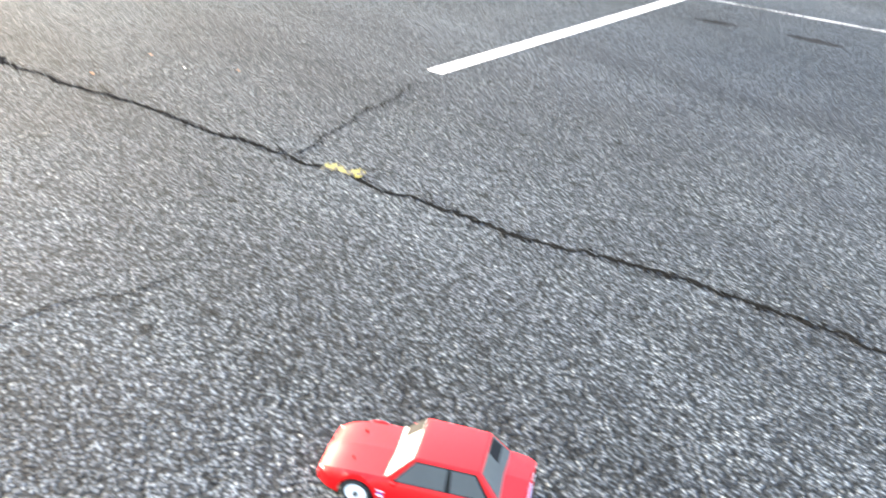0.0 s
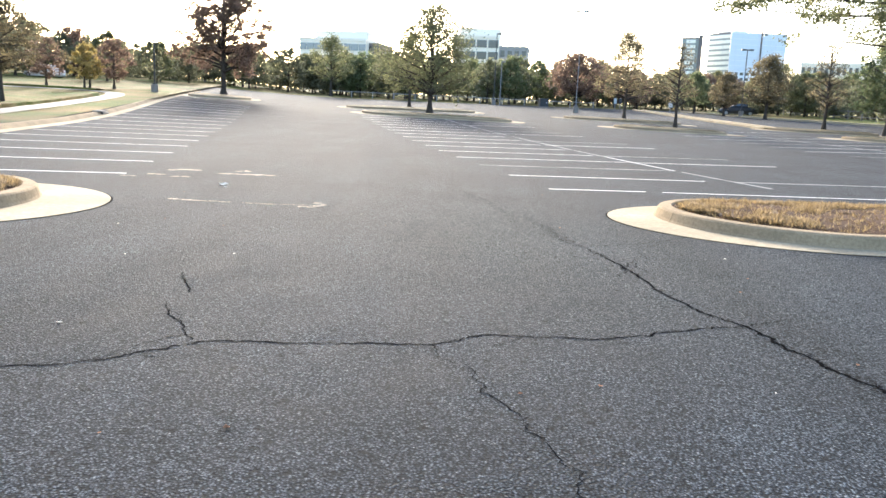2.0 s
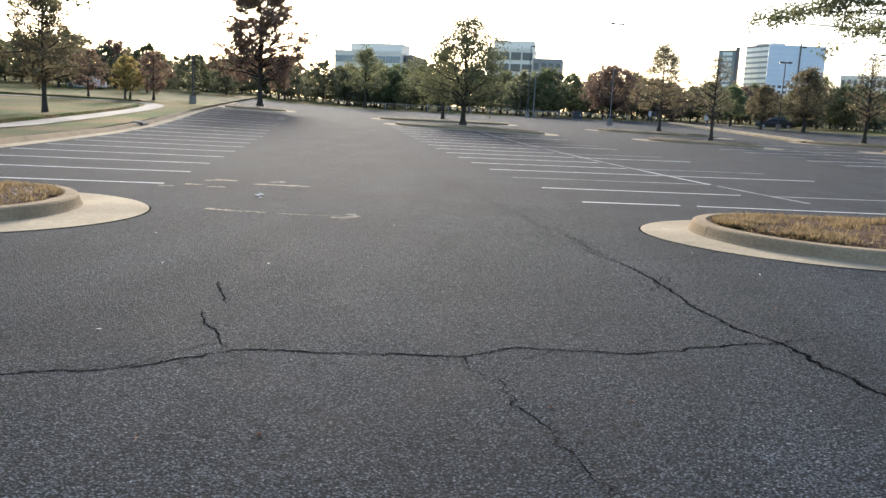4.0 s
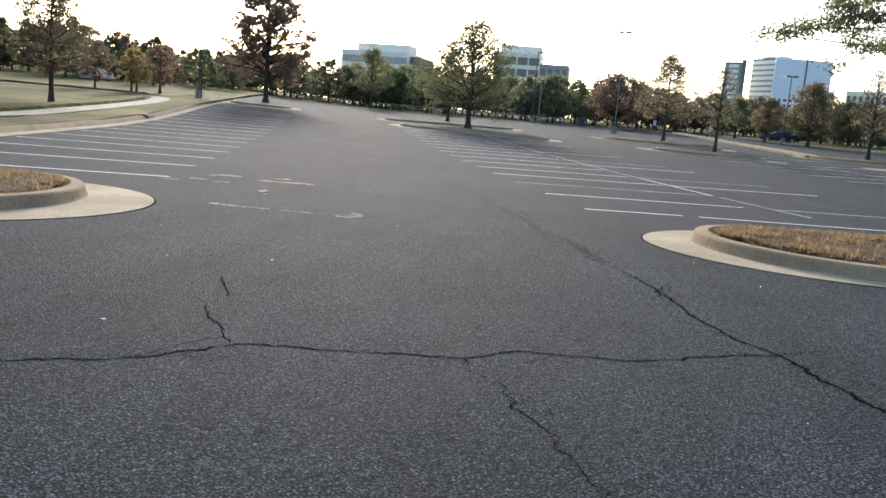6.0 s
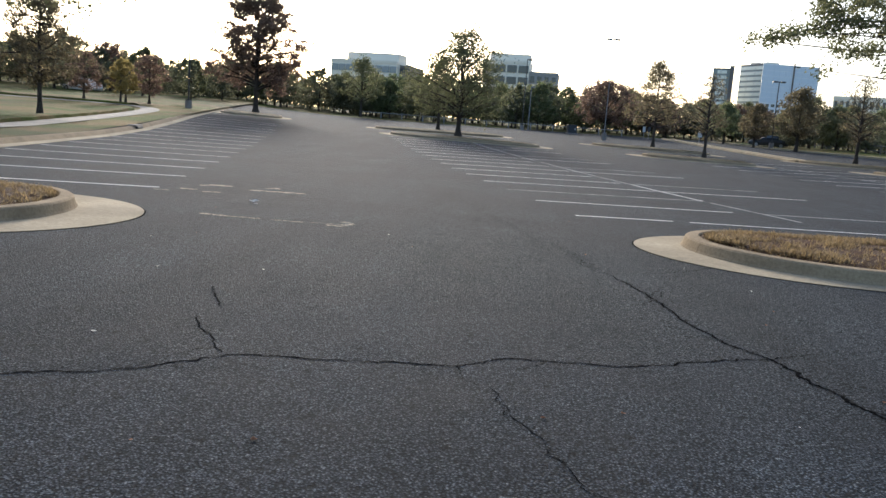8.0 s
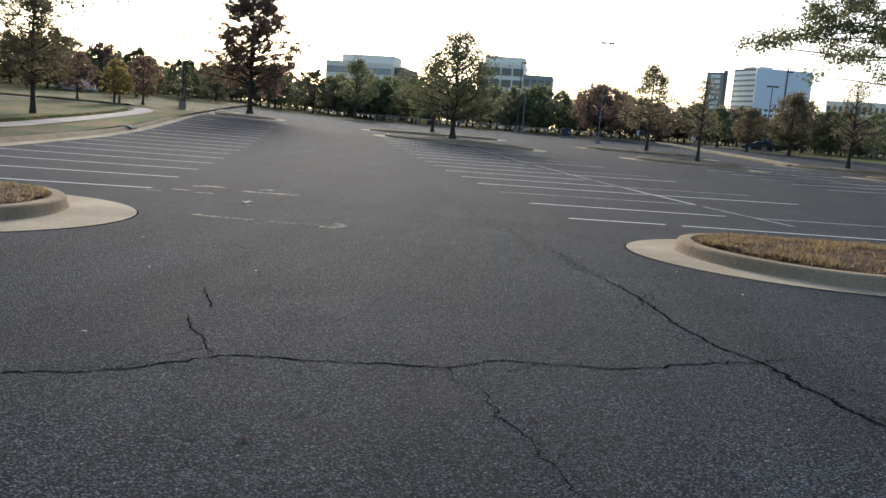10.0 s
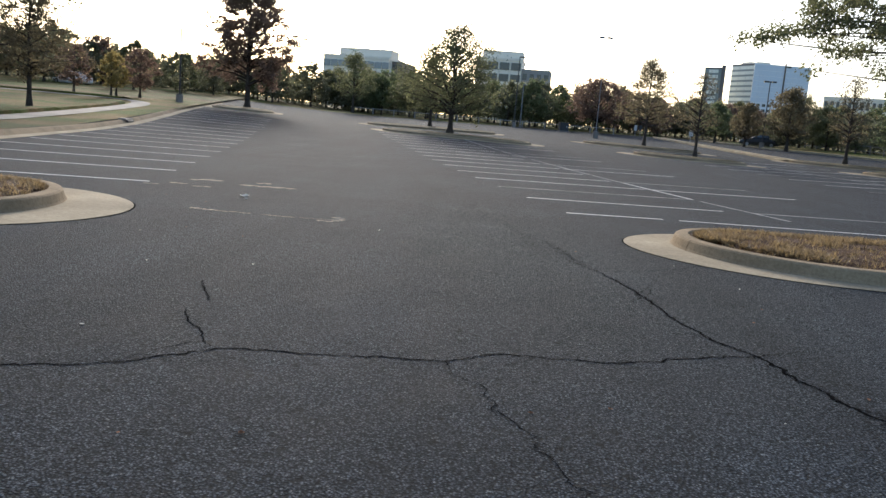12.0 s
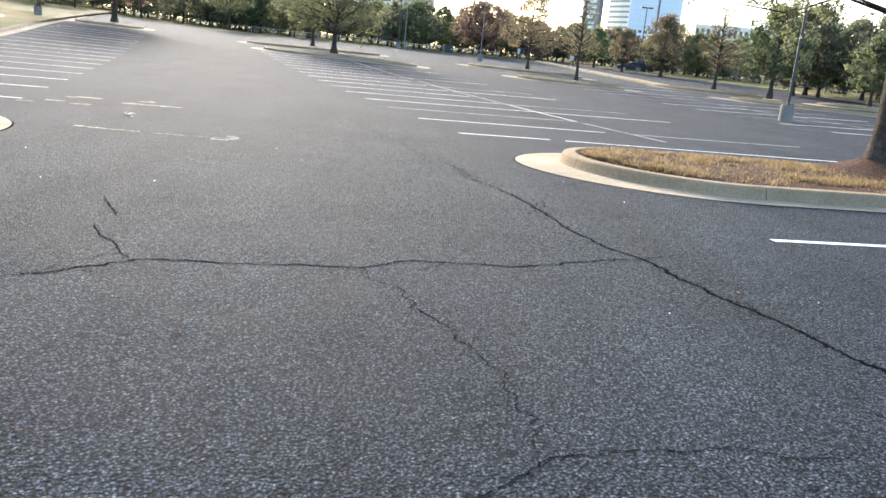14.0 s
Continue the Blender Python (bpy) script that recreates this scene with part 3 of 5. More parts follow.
def turf_edge(points, offset, label):
    """The raised edge of the turf where it has been cut back along the path."""
    rg = random.Random(len(points))
    line = [tuple(lot(*p))[:2] for a, b in zip(points, points[1:]) for p in span_pts(a, b, 0.6)[:-1]]
    verts, faces, m = [], [], 4
    for i, p in enumerate(line):
        a, b = line[max(0, i - 1)], line[min(len(line) - 1, i + 1)]
        t = Vector((b[0] - a[0], b[1] - a[1])).normalized()
        w, h = rg.uniform(-0.05, 0.05), 0.35 + rg.uniform(-0.03, 0.03)
        for o, z in ((offset + w, 0.15), (offset + 0.04 + w, h), (offset + 0.5, h + 0.01), (offset + 2.2, 0.17)):
            x, y = p[0] - t.y * o, p[1] + t.x * o
            verts.append((x, y, rise(x, y) + z))
    for i in range(len(line) - 1):
        for j in range(m - 1):
            faces.append((i * m + j, i * m + j + 1, (i + 1) * m + j + 1, (i + 1) * m + j))
    tagged(part_me("turf_edge", mesh_from("turf_edge", verts, faces, M_LAWN)), label, "grass", kind="structure")


turf_edge([(-11.6, 28.0), (-11.5, 38.0), (-11.4, 45.0), (-11.25, 52.0), (-11.5, 56.0), (-12.6, 58.6)], 0.6, "raised grass edge beside the footpath")
turf_edge([(-13.4, 63.6), (-18.0, 64.2), (-24.0, 62.6), (-34.0, 59.0)][::-1], 0.0, "raised grass edge beyond the footpath")


def far_island(a, b, half, seed, label):
    """A distant planted strip between two lot points."""
    (u0, v0), (u1, v1) = lot_of(*a), lot_of(*b)
    sh = -(v1 - v0) / (u1 - u0)
    return island(u0, u1, v0, half, min(2.0, half), sh, seed, False, label)


far_island((-9.9, 58.4), (2.6, 54.6), 2.3, 11, "distant kerbed island with tan grass under a tree")
far_island((-12.8, 68.6), (-0.2, 70.4), 2.3, 17, "distant kerbed island with mulch under a slim tree")
far_island((5.4, 67.5), (15.6, 61.0), 1.7, 12, "distant kerbed island with a young tree")
far_island((7.4, 53.4), (15.4, 48.8), 1.7, 13, "distant kerbed island with a thin tree")
far_island((19.2, 59.2), (26.8, 54.0), 1.7, 14, "distant kerbed island with a bare tree")
far_island((27.4, 51.3), (36.0, 49.5), 1.6, 18, "distant kerbed island with a small green tree")
far_island((-25.6, 66.0), (-19.6, 69.6), 2.9, 15, "distant kerbed island under a tall tree")
far_island((20.0, 49.2), (28.5, 42.6), 1.6, 16, "distant kerbed island with dull grass")


def verge():
    """The long grass strip with its pale kerb along the drive."""
    pts = [(34.2, 52.5), (36.4, 63.2), (38.9, 74.8), (42.3, 90.0), (45.8, 103.0)]
    line = [tuple(lot(*p))[:2] for a, b in zip(pts, pts[1:]) for p in span_pts(a, b, 3.0)[:-1]]
    verts, faces = ribbon(line, 0.45, 0.12)
    thing = empty("grass_verge", Matrix.Identity(4), "long grass strip with a pale kerb beside the drive", "verge")
    part_me("turf", mesh_from("turf", verts, faces, M_LAWN), thing)
    for s in (-0.55, 0.55):
        edge = []
        for i, p in enumerate(line):
            a, b = line[max(0, i - 1)], line[min(len(line) - 1, i + 1)]
            t = Vector((b[0] - a[0], b[1] - a[1])).normalized()
            edge.append((p[0] - t.y * s, p[1] + t.x * s))
        verts, faces = ribbon(edge, 0.2, 0.15)
        k = len(verts)
        verts += [(v[0], v[1], v[2] - 0.15) for v in verts]
        faces += [(i, i + 2, k + i + 2, k + i) for i in range(0, k - 2)]
        part_me("kerb", mesh_from("kerb", verts, faces, M_GUTTER), thing, "pale concrete kerb")
    pts = [(55.0, 24.0), (57.0, 45.0), (61.0, 62.0), (59.0, 74.0), (57.0, 82.0), (57.0, 94.0), (58.5, 103.0)]
    line = [tuple(lot(*p))[:2] for a, b in zip(pts, pts[1:]) for p in span_pts(a, b, 4.0)[:-1]]
    edge = []
    for i, p in enumerate(line):
        a, b = line[max(0, i - 1)], line[min(len(line) - 1, i + 1)]
        t = Vector((b[0] - a[0], b[1] - a[1])).normalized()
        edge.append((p[0] - t.y * 7.1, p[1] + t.x * 7.1))
    verts, faces = ribbon(edge, 0.2, 0.17)
    k = len(verts)
    verts += [(v[0], v[1], v[2] - 0.17) for v in verts]
    faces += [(i, i + 2, k + i + 2, k + i) for i in range(0, k - 2)]
    tagged(part_me("roadside_kerb", mesh_from("roadside_kerb", verts, faces, M_GUTTER)), "pale concrete kerb along the far side of the drive", "kerb", kind="structure")
    verts, faces = ribbon(line, 7.0, 0.16)
    tagged(part_me("roadside_grass", mesh_from("roadside_grass", verts, faces, M_LAWN)), "rough grass bank beyond the drive", "grass", kind="structure")


verge()


# ------------------------------------------------------------------ trees
def tube(verts, faces, pts, radii, sides=7):
    base = len(verts)
    for i, p in enumerate(pts):
        t = (pts[min(len(pts) - 1, i + 1)] - pts[max(0, i - 1)]).normalized()
        s = t.orthogonal().normalized()
        c = t.cross(s)
        for k in range(sides):
            a = 2 * math.pi * k / sides
            verts.append(p + (s * math.cos(a) + c * math.sin(a)) * radii[i])
    for i in range(len(pts) - 1):
        for k in range(sides):
            a, b = base + i * sides + k, base + i * sides + (k + 1) % sides
            faces.append((a, b, b + sides, a + sides))


def leaves_at(verts, faces, rng, centre, radius, count, size, flat=0.75):
    for _ in range(count):
        d = Vector((rng.gauss(0, 1), rng.gauss(0, 1), rng.gauss(0, flat)))
        p = centre + d * (radius * 0.55)
        n = Vector((rng.gauss(0, 1), rng.gauss(0, 1), rng.gauss(0, 1))).normalized()
        a = n.orthogonal().normalized() * (size * rng.uniform(0.6, 1.3))
        b = n.cross(a) * 0.55
        k = len(verts)
        verts += [p - a, p + b, p + a, p - b]
        faces.append((k, k + 1, k + 2, k + 3))


def tree(height, spread, clear, limbs, clumps, per, size, leaf, seed, shape="oval", trunk_r=None, limbs_to=(), lean=0.0, twig=3, flare=1.6, tight=0.12, bough=1.0, reach=1.0, fine=None):
    """One tree at the origin: a tapered trunk with limbs, and a crown of small leaves with gaps."""
    rng = random.Random(seed)
    tv, tf, lv, lf = [], [], [], []
    r0 = trunk_r or height * 0.018
    steps = 9
    axis = [Vector((rng.uniform(-1, 1) * 0.012 * height * (i / steps) + lean * i / steps, rng.uniform(-1, 1) * 0.012 * height * (i / steps), height * 0.93 * i / steps)) for i in range(steps + 1)]
    low = [Vector((0, 0, -0.12)), Vector((0, 0, 0.08)), Vector((0, 0, 0.3)), Vector((0, 0, 0.7))]
    pts = low + axis[1:]
    pts.sort(key=lambda p: p.z)
    radii = [r0 * (flare if p.z < 0.1 else 1.25 if p.z < 0.4 else 1.0) * max(0.08, 1 - p.z / height) ** 0.8 for p in pts]
    tube(tv, tf, pts, radii, 9)

    def width_at(f):
        if shape == "cone":
            return (1 - f) ** 0.8 * min(1, 0.55 + f * 3)
        if shape == "egg":
            return min(1, 0.5 + 2.0 * f) * (1 - f) ** 0.55
        if shape == "round":
            return math.sin(math.pi * min(1, 0.12 + 0.86 * f)) ** 0.6
        if shape == "wide":
            return math.sin(math.pi * min(1, 0.25 + 0.73 * f)) ** 0.7
        return math.sin(math.pi * min(1, 0.16 + 0.8 * f)) ** 0.8 * (1 - 0.35 * f)

    def limb(start, end, r, leafy=True):
        bend = (end - start).length
        mid1 = start.lerp(end, 0.35) + Vector((rng.uniform(-1, 1), rng.uniform(-1, 1), rng.uniform(0.0, 0.9))) * bend * 0.09
        mid2 = start.lerp(end, 0.7) + Vector((rng.uniform(-1, 1), rng.uniform(-1, 1), rng.uniform(-0.2, 0.8))) * bend * 0.1
        p = [start, mid1, mid2, end]
        tube(tv, tf, p, [r, r * 0.7, r * 0.42, r * 0.12], 5)
        for _ in range(twig):
            k = rng.uniform(0.35, 1.0)
            o = mid1.lerp(mid2, (k - 0.35) / 0.35) if k < 0.7 else mid2.lerp(end, (k - 0.7) / 0.3)
            e = o + Vector((rng.gauss(0, 1), rng.gauss(0, 1), rng.gauss(0.2, 0.5))).normalized() * spread * reach * rng.uniform(0.12, 0.34)
            tube(tv, tf, [o, o.lerp(e, 0.5) + Vector((0, 0, 0.04)), e], [r * 0.28, r * 0.16, r * 0.05], 4)
            if leafy:
                for q in (0.55, 0.8, 1.0):
                    leaves_at(lv, lf, rng, o.lerp(e, q), spread * tight, per, size)
        leaves_at(lv, lf, rng, end, spread * tight * 1.1, per * 2, size)
        leaves_at(lv, lf, rng, mid2, spread * tight, per, size)

    for i in range(limbs):
        f = (i + rng.random()) / limbs
        z = clear + (height - clear) * f * 0.92
        a = i * 2.399 + rng.uniform(-0.5, 0.5)
        w = spread * width_at(f) * rng.uniform(0.6, 1.08)
        up = (0.25 + 0.5 * f) * w * rng.uniform(0.5, 1.3) if shape != "cone" else rng.uniform(-0.05, 0.25) * w
        s = Vector((lean * z / height, 0, max(clear * 0.8, z - up)))
        limb(s, Vector((math.cos(a) * w, math.sin(a) * w, z + up * 0.35)), r0 * (0.5 - 0.3 * f) * bough)
    if fine:                              # the low boughs seen close carry small leaves in tight sprays
        size, per = fine, int(per * 1.3)
    for tgt in limbs_to:
        e = Vector(tgt)
        limb(Vector((0, 0, e.z * rng.uniform(1.0, 1.16))), e, r0 * 0.42 * bough)
    for _ in range(clumps):
        f = rng.random() ** 0.9
        a, w = rng.uniform(0, 6.283), spread * width_at(f) * math.sqrt(rng.uniform(0.1, 1.05))
        leaves_at(lv, lf, rng, Vector((math.cos(a) * w, math.sin(a) * w, clear + (height - clear) * f)), spread * rng.uniform(0.09, 0.2), per, size)
    return mesh_from("trunk", tv, tf, M_BARK, True), mesh_from("crown", lv, lf, leaf)


def plant(meshes, x, y, turn, scale, label, group, z=0.0, category="tree"):
    ob = empty("tree", pose(x, y, rise(x, y) + z, 0, 0, turn) @ Matrix.Diagonal((scale, scale, scale, 1)), label, category, group)
    part_me("trunk", meshes[0], ob)
    part_me("crown", meshes[1], ob)
    return ob


# the two trees on the near islands, whose lowest boughs hang into the view
oak = tree(8.5, 4.6, 3.9, 24, 0, 44, 0.030, M_LEAF_OLIVE, 21, "wide", 0.21,
           ((-4.93, -2.28, 2.33), (-4.73, -2.23, 2.33), (-4.55, -2.18, 2.41), (-4.36, -2.14, 2.48), (-4.17, -2.1, 2.47), (-3.99, -2.05, 2.57),
            (-3.8, -2.01, 2.63), (-3.58, -1.99, 2.63), (-4.17, -2.09, 2.69), (-3.95, -1.96, 2.79), (-3.68, -1.85, 2.89), (-3.45, -1.83, 2.83),
            (-3.95, -2.07, 2.3), (-3.78, -2.02, 2.25), (-3.59, -1.99, 2.32), (-3.39, -1.96, 2.22), (-4.1, -2.12, 2.07),
            (-2.6, -1.9, 2.75), (-2.4, -1.2, 2.9), (-3.2, -2.4, 3.15)), twig=6, flare=1.9, tight=0.024, bough=0.30, reach=0.24, fine=0.021)
plant(oak, 7.45, 11.3, 0, 1.0, "green oak with spreading boughs on the near island", "island trees", 0.2)
oak2 = tree(8.0, 4.4, 3.2, 24, 30, 40, 0.03, M_LEAF_OLIVE, 22, "wide", 0.2,
            ((4.75, -1.2, 2.14), (5.1, -0.95, 2.16), (5.35, -0.8, 2.19), (5.65, -0.7, 2.23), (5.2, -0.6, 2.26)), twig=5, flare=1.9, tight=0.03, bough=0.3, reach=0.35, fine=0.02)
plant(oak2, -9.4, 8.3, 0, 1.0, "olive-green oak whose boughs overhang the lot", "island trees", 0.2)


def mound(x, y, r, h, z):
    verts, faces, rng, n = [], [], random.Random(5), 28
    for i, f in enumerate((0.12, 0.3, 0.5, 0.75, 1.0)):
        for k in range(n):
            a = 6.2832 * k / n
            rr = r * f * (1 + rng.uniform(-0.06, 0.06))
            verts.append((x + rr * math.cos(a), y + rr * math.sin(a), z + h * (1 - f) ** 1.6 + rng.uniform(-0.01, 0.01)))
    for i in range(4):
        for k in range(n):
            a, b = i * n + k, i * n + (k + 1) % n
            faces.append((a, a + n, b + n, b))
    tagged(part_me("mulch_mound", mesh_from("mulch_mound", verts, faces, M_MULCH, True)), "mound of brown mulch round the oak trunk", "mulch")


mound(7.45, 11.3, 1.3, 0.40, 0.15)

# singly standing trees
tall_rust = tree(12.2, 6.0, 2.5, 64, 44, 30, 0.105, M_LEAF_RUST, 31, "egg", 0.24, twig=5, tight=0.06)
plant(tall_rust, -22.9, 69.6, 20, 0.93, "tall russet tree on the far island", "car park trees", 0.2)
airy = tree(8.2, 6.0, 1.7, 50, 60, 22, 0.085, M_LEAF_OLIVE, 32, "egg", 0.2, twig=4, tight=0.075)
plant(airy, -4.2, 60.0, 0, 0.94, "olive-brown tree on the middle island", "car park trees", 0.2)
slim = tree(6.2, 2.9, 1.9, 30, 40, 16, 0.085, M_LEAF_OLIVE, 33, "oval", 0.14, twig=3)
plant(slim, -6.75, 70.5, 40, 1.0, "slim olive tree behind the middle island", "car park trees", 0.15)
half_bare = tree(7.4, 3.2, 1.7, 46, 0, 20, 0.062, M_LEAF_BROWN, 41, "cone", 0.135, twig=5, tight=0.075, flare=1.4)
plant(half_bare, -24.0, 39.0, 140, 0.95, "half-bare brown and green tree on the lawn", "lawn trees", 0.15)
thin = tree(6.9, 3.6, 1.7, 44, 6, 12, 0.075, M_LEAF_BROWN, 34, "cone", 0.12, twig=4, tight=0.085)
plant(thin, 10.98, 65.1, 0, 1.0, "thin-crowned tree in the car park", "car park trees", 0.2)
sparse = tree(5.6, 1.8, 1.5, 44, 0, 4, 0.055, M_LEAF_BROWN, 35, "oval", 0.11, twig=4)
plant(sparse, 11.95, 51.6, 60, 0.95, "nearly bare young tree in the car park", "car park trees", 0.2)
bushy = tree(5.2, 2.4, 1.2, 26, 60, 18, 0.10, M_LEAF_GREEN, 36, "oval", 0.13, twig=3)
autumn = tree(5.4, 2.6, 1.2, 30, 50, 16, 0.10, M_LEAF_BROWN, 42, "egg", 0.12, twig=3)
plant(sparse, 23.3, 57.0, 200, 1.08, "dark young tree losing its leaves", "car park trees", 0.2)
plant(bushy, 25.6, 53.0, 0, 1.15, "full green tree on a car park island", "car park trees", 0.2)
plant(bushy, 31.3, 50.7, 100, 0.88, "small green tree on a car park island", "car park trees", 0.2)
globe = tree(3.9, 1.6, 0.95, 22, 90, 18, 0.075, M_LEAF_RUST, 37, "round", 0.09, twig=2)
plant(globe, -30.0, 64.0, 0, 1.0, "round russet tree on the lawn", "lawn trees", 0.15)
golden = tree(3.5, 1.2, 0.9, 18, 45, 16, 0.075, M_LEAF_GOLD, 38, "oval", 0.08, twig=2)
plant(golden, -29.75, 58.7, 0, 0.98, "yellowing young tree on the lawn", "lawn trees", 0.15)
plant(golden, -30.3, 60.6, 90, 0.95, "yellowing young tree on the lawn", "lawn trees", 0.15)
plant(globe, -33.6, 60.4, 90, 0.95, "brown-leaved young tree on the lawn", "lawn trees", 0.15)
spire = tree(4.4, 0.9, 1.0, 20, 30, 9, 0.12, M_LEAF_DARK, 39, "cone", 0.08, twig=2)
plant(spire, -29.6, 71.5, 0, 0.95, "dark narrow tree by the lamp", "lawn trees", 0.15)
rust_oak = tree(6.6, 4.2, 1.6, 34, 120, 18, 0.14, M_LEAF_RUST, 40, "round", 0.22, twig=3)
plant(rust_oak, 11.8, 109.0, 0, 1.05, "broad rust-brown oak at the wood's edge", "woodland trees")
plant(autumn, 29.6, 87.8, 30, 1.2, "golden-brown tree behind the drive", "roadside trees", 0.1)
plant(airy, 35.5, 101.0, 30, 0.75, "brown and green tree behind the drive", "roadside trees", 0.1)
plant(autumn, 27.0, 94.0, 130, 0.9, "dull brown tree behind the drive", "roadside trees", 0.1)
plant(bushy, 25.9, 103.0, 220, 0.95, "dull green tree behind the drive", "roadside trees", 0.1)
plant(slim, -21.6, 111.0, 0, 1.3, "tall thin tree before the office block", "woodland trees")

# the woods round the lot
wood = [tree(6.0, 2.7, 0.9, 20, 70, 17, 0.155, M_LEAF_GREEN, 51, "oval", 0.13, twig=2),
        tree(6.0, 2.9, 0.7, 20, 80, 17, 0.16, M_LEAF_DARK, 52, "round", 0.13, twig=2),
        tree(5.6, 2.5, 0.8, 20, 70, 17, 0.15, M_LEAF_OLIVE, 53, "oval", 0.12, twig=2),
        tree(6.4, 2.8, 0.8, 20, 75, 17, 0.16, M_LEAF_RUST, 54, "round", 0.13, twig=2)]
WOOD_LABEL = ["green tree in the wood's edge", "dark green tree in the wood's edge", "olive tree in the wood's edge", "reddish-brown tree in the wood's edge"]
rng = random.Random(77)


def belt(az0, az1, d0, d1, count, s0, s1, kinds):
    for i in range(count):
        az = radians(az0 + (az1 - az0) * (i + rng.uniform(-0.4, 0.4)) / count)
        d = rng.uniform(d0, d1)
        k = rng.choice(kinds)
        plant(wood[k], d * math.sin(az), d * math.cos(az), rng.uniform(0, 360), rng.uniform(s0, s1), WOOD_LABEL[k], "woodland trees")


belt(-52, -25, 90, 112, 40, 0.75, 1.08, (1, 1, 3, 2, 2, 1))
belt(-25, -20, 96, 125, 9, 0.6, 0.85, (1, 2, 1))
belt(-21, -9, 118, 140, 22, 0.75, 1.05, (1, 1, 0, 2))
belt(-12, 8, 112, 140, 40, 0.75, 1.15, (0, 1, 2, 0, 1))
belt(8, 20, 118, 140, 24, 0.7, 1.05, (1, 2, 1, 3))
belt(18, 50, 100, 128, 50, 0.68, 0.98, (1, 0, 2, 1))
belt(27, 42, 72, 98, 15, 1.05, 1.4, (1, 0, 2))
belt(50, 62, 60, 90, 12, 0.9, 1.2, (1, 0, 2))
belt(-60, -44, 50, 80, 14, 0.9, 1.2, (1, 3, 2))


def undergrowth():
    """Low scrub that closes the wood below the crowns."""
    rg = random.Random(9)
    lv, lf = [], []
    for i in range(2600):
        az = radians(rg.uniform(-55, 60))
        d = rg.uniform(125, 142) if -20 < math.degrees(az) < 19 else rg.uniform(112, 130)
        x, y = d * math.sin(az), d * math.cos(az)
        leaves_at(lv, lf, rg, Vector((x, y, rise(x, y) + rg.uniform(0.1, 2.1))), 1.1, 14, 0.26)
    tagged(part_me("undergrowth", mesh_from("undergrowth", lv, lf, M_LEAF_DARK)), "dark scrub closing the wood's edge", "scrub", kind="stuff")


undergrowth()


# ------------------------------------------------------------------ office blocks
M_FACADE_PALE = plain("pale_facade_panels", (0.95, 0.82, 0.66), 0.6)
M_FACADE_WARM = plain("warm_facade_panels", (0.36, 0.33, 0.30), 0.7)
M_FACADE_BLUE = plain("blue_curtain_wall", (0.68, 0.72, 0.77), 0.25, 0.0, 0.6, 0.0, 0.05)
M_BAND = plain("grey_green_spandrel", (0.30, 0.33, 0.31), 0.5)
# sun and sky glare on the panes is put into this near-white base colour
M_BRIGHT = plain("glazing_painted_glare", (0.95, 0.92, 0.79), 0.25)
M_BROWN = plain("brown_parapet", (0.16, 0.14, 0.13), 0.7)
M_GLASS_DARK = plain("dark_window_glass", (0.035, 0.045, 0.055), 0.08, 0.0, 0.8)
M_GLASS_SKY = plain("reflective_window_glass", (0.22, 0.25, 0.28), 0.12, 0.3, 0.8)
M_GLASS_BLUE = plain("blue_window_glass", (0.57, 0.64, 0.73), 0.12, 0.0, 0.8)


def office(name_label, x, y, base, turn, width, depth, storeys, storey, bay, wall, glass, sill, pent=None, side_wall=None, sides=(0,), floors=None, upper=None):
    """An office block; its bands of windows are set into the walls, storey by storey."""
    ob = empty("office_building", pose(x, y, base, 0, 0, turn), name_label, "office building", "office buildings")
    h = storeys * storey
    bm = bmesh.new()
    box(bm, (width, depth, h), pose(0, 0, h / 2))
    part("wall", bm, wall, ob)
    bm = bmesh.new()
    box(bm, (width + 0.2, depth + 0.2, 0.9), pose(0, 0, h + 0.35), 0.05)
    part("parapet", bm, side_wall or wall, ob)
    if pent:
        bm = bmesh.new()
        box(bm, (pent[1], depth * 0.5, pent[2]), pose(pent[0], 0, h + pent[2] / 2 + 0.8), 0.15)
        part("roof_plant_room", bm, M_FACADE_PALE, ob, "pale plant room on the roof")
    bm = bmesh.new()
    box(bm, (bay - sill[0], 0.5, storey - sill[1]), Matrix.Identity(4), 0.04)
    me = bpy.data.meshes.new("window")
    bm.to_mesh(me)
    bm.free()
    me.materials.append(glass)
    if upper:
        bm = bmesh.new()
        box(bm, (bay - 0.12, 0.5, storey - 0.35), Matrix.Identity(4), 0.03)
        pane = bpy.data.meshes.new("window")
        bm.to_mesh(pane)
        bm.free()
        pane.materials.append(upper)
        n = int(width / bay)
        for s in range(storeys):
            if s not in floors:
                for k in range(n):
                    part_me("window", pane, ob).matrix_local = pose(-width / 2 + width / n * (k + 0.5), -depth / 2 + 0.1, storey * (s + 0.5))
    for side in sides:
        run = width if side == 0 else depth
        n = int(run / bay)
        for s in (floors or range(storeys)):
            for k in range(n):
                w = part_me("window", me, ob)
                o = -run / 2 + run / n * (k + 0.5)
                z = storey * (s + 0.5)
                w.matrix_local = pose(o, -depth / 2 + 0.1, z) if side == 0 else pose((-width / 2 + 0.1) * side * -1 * -1, o, z, 0, 0, 90)
    return ob


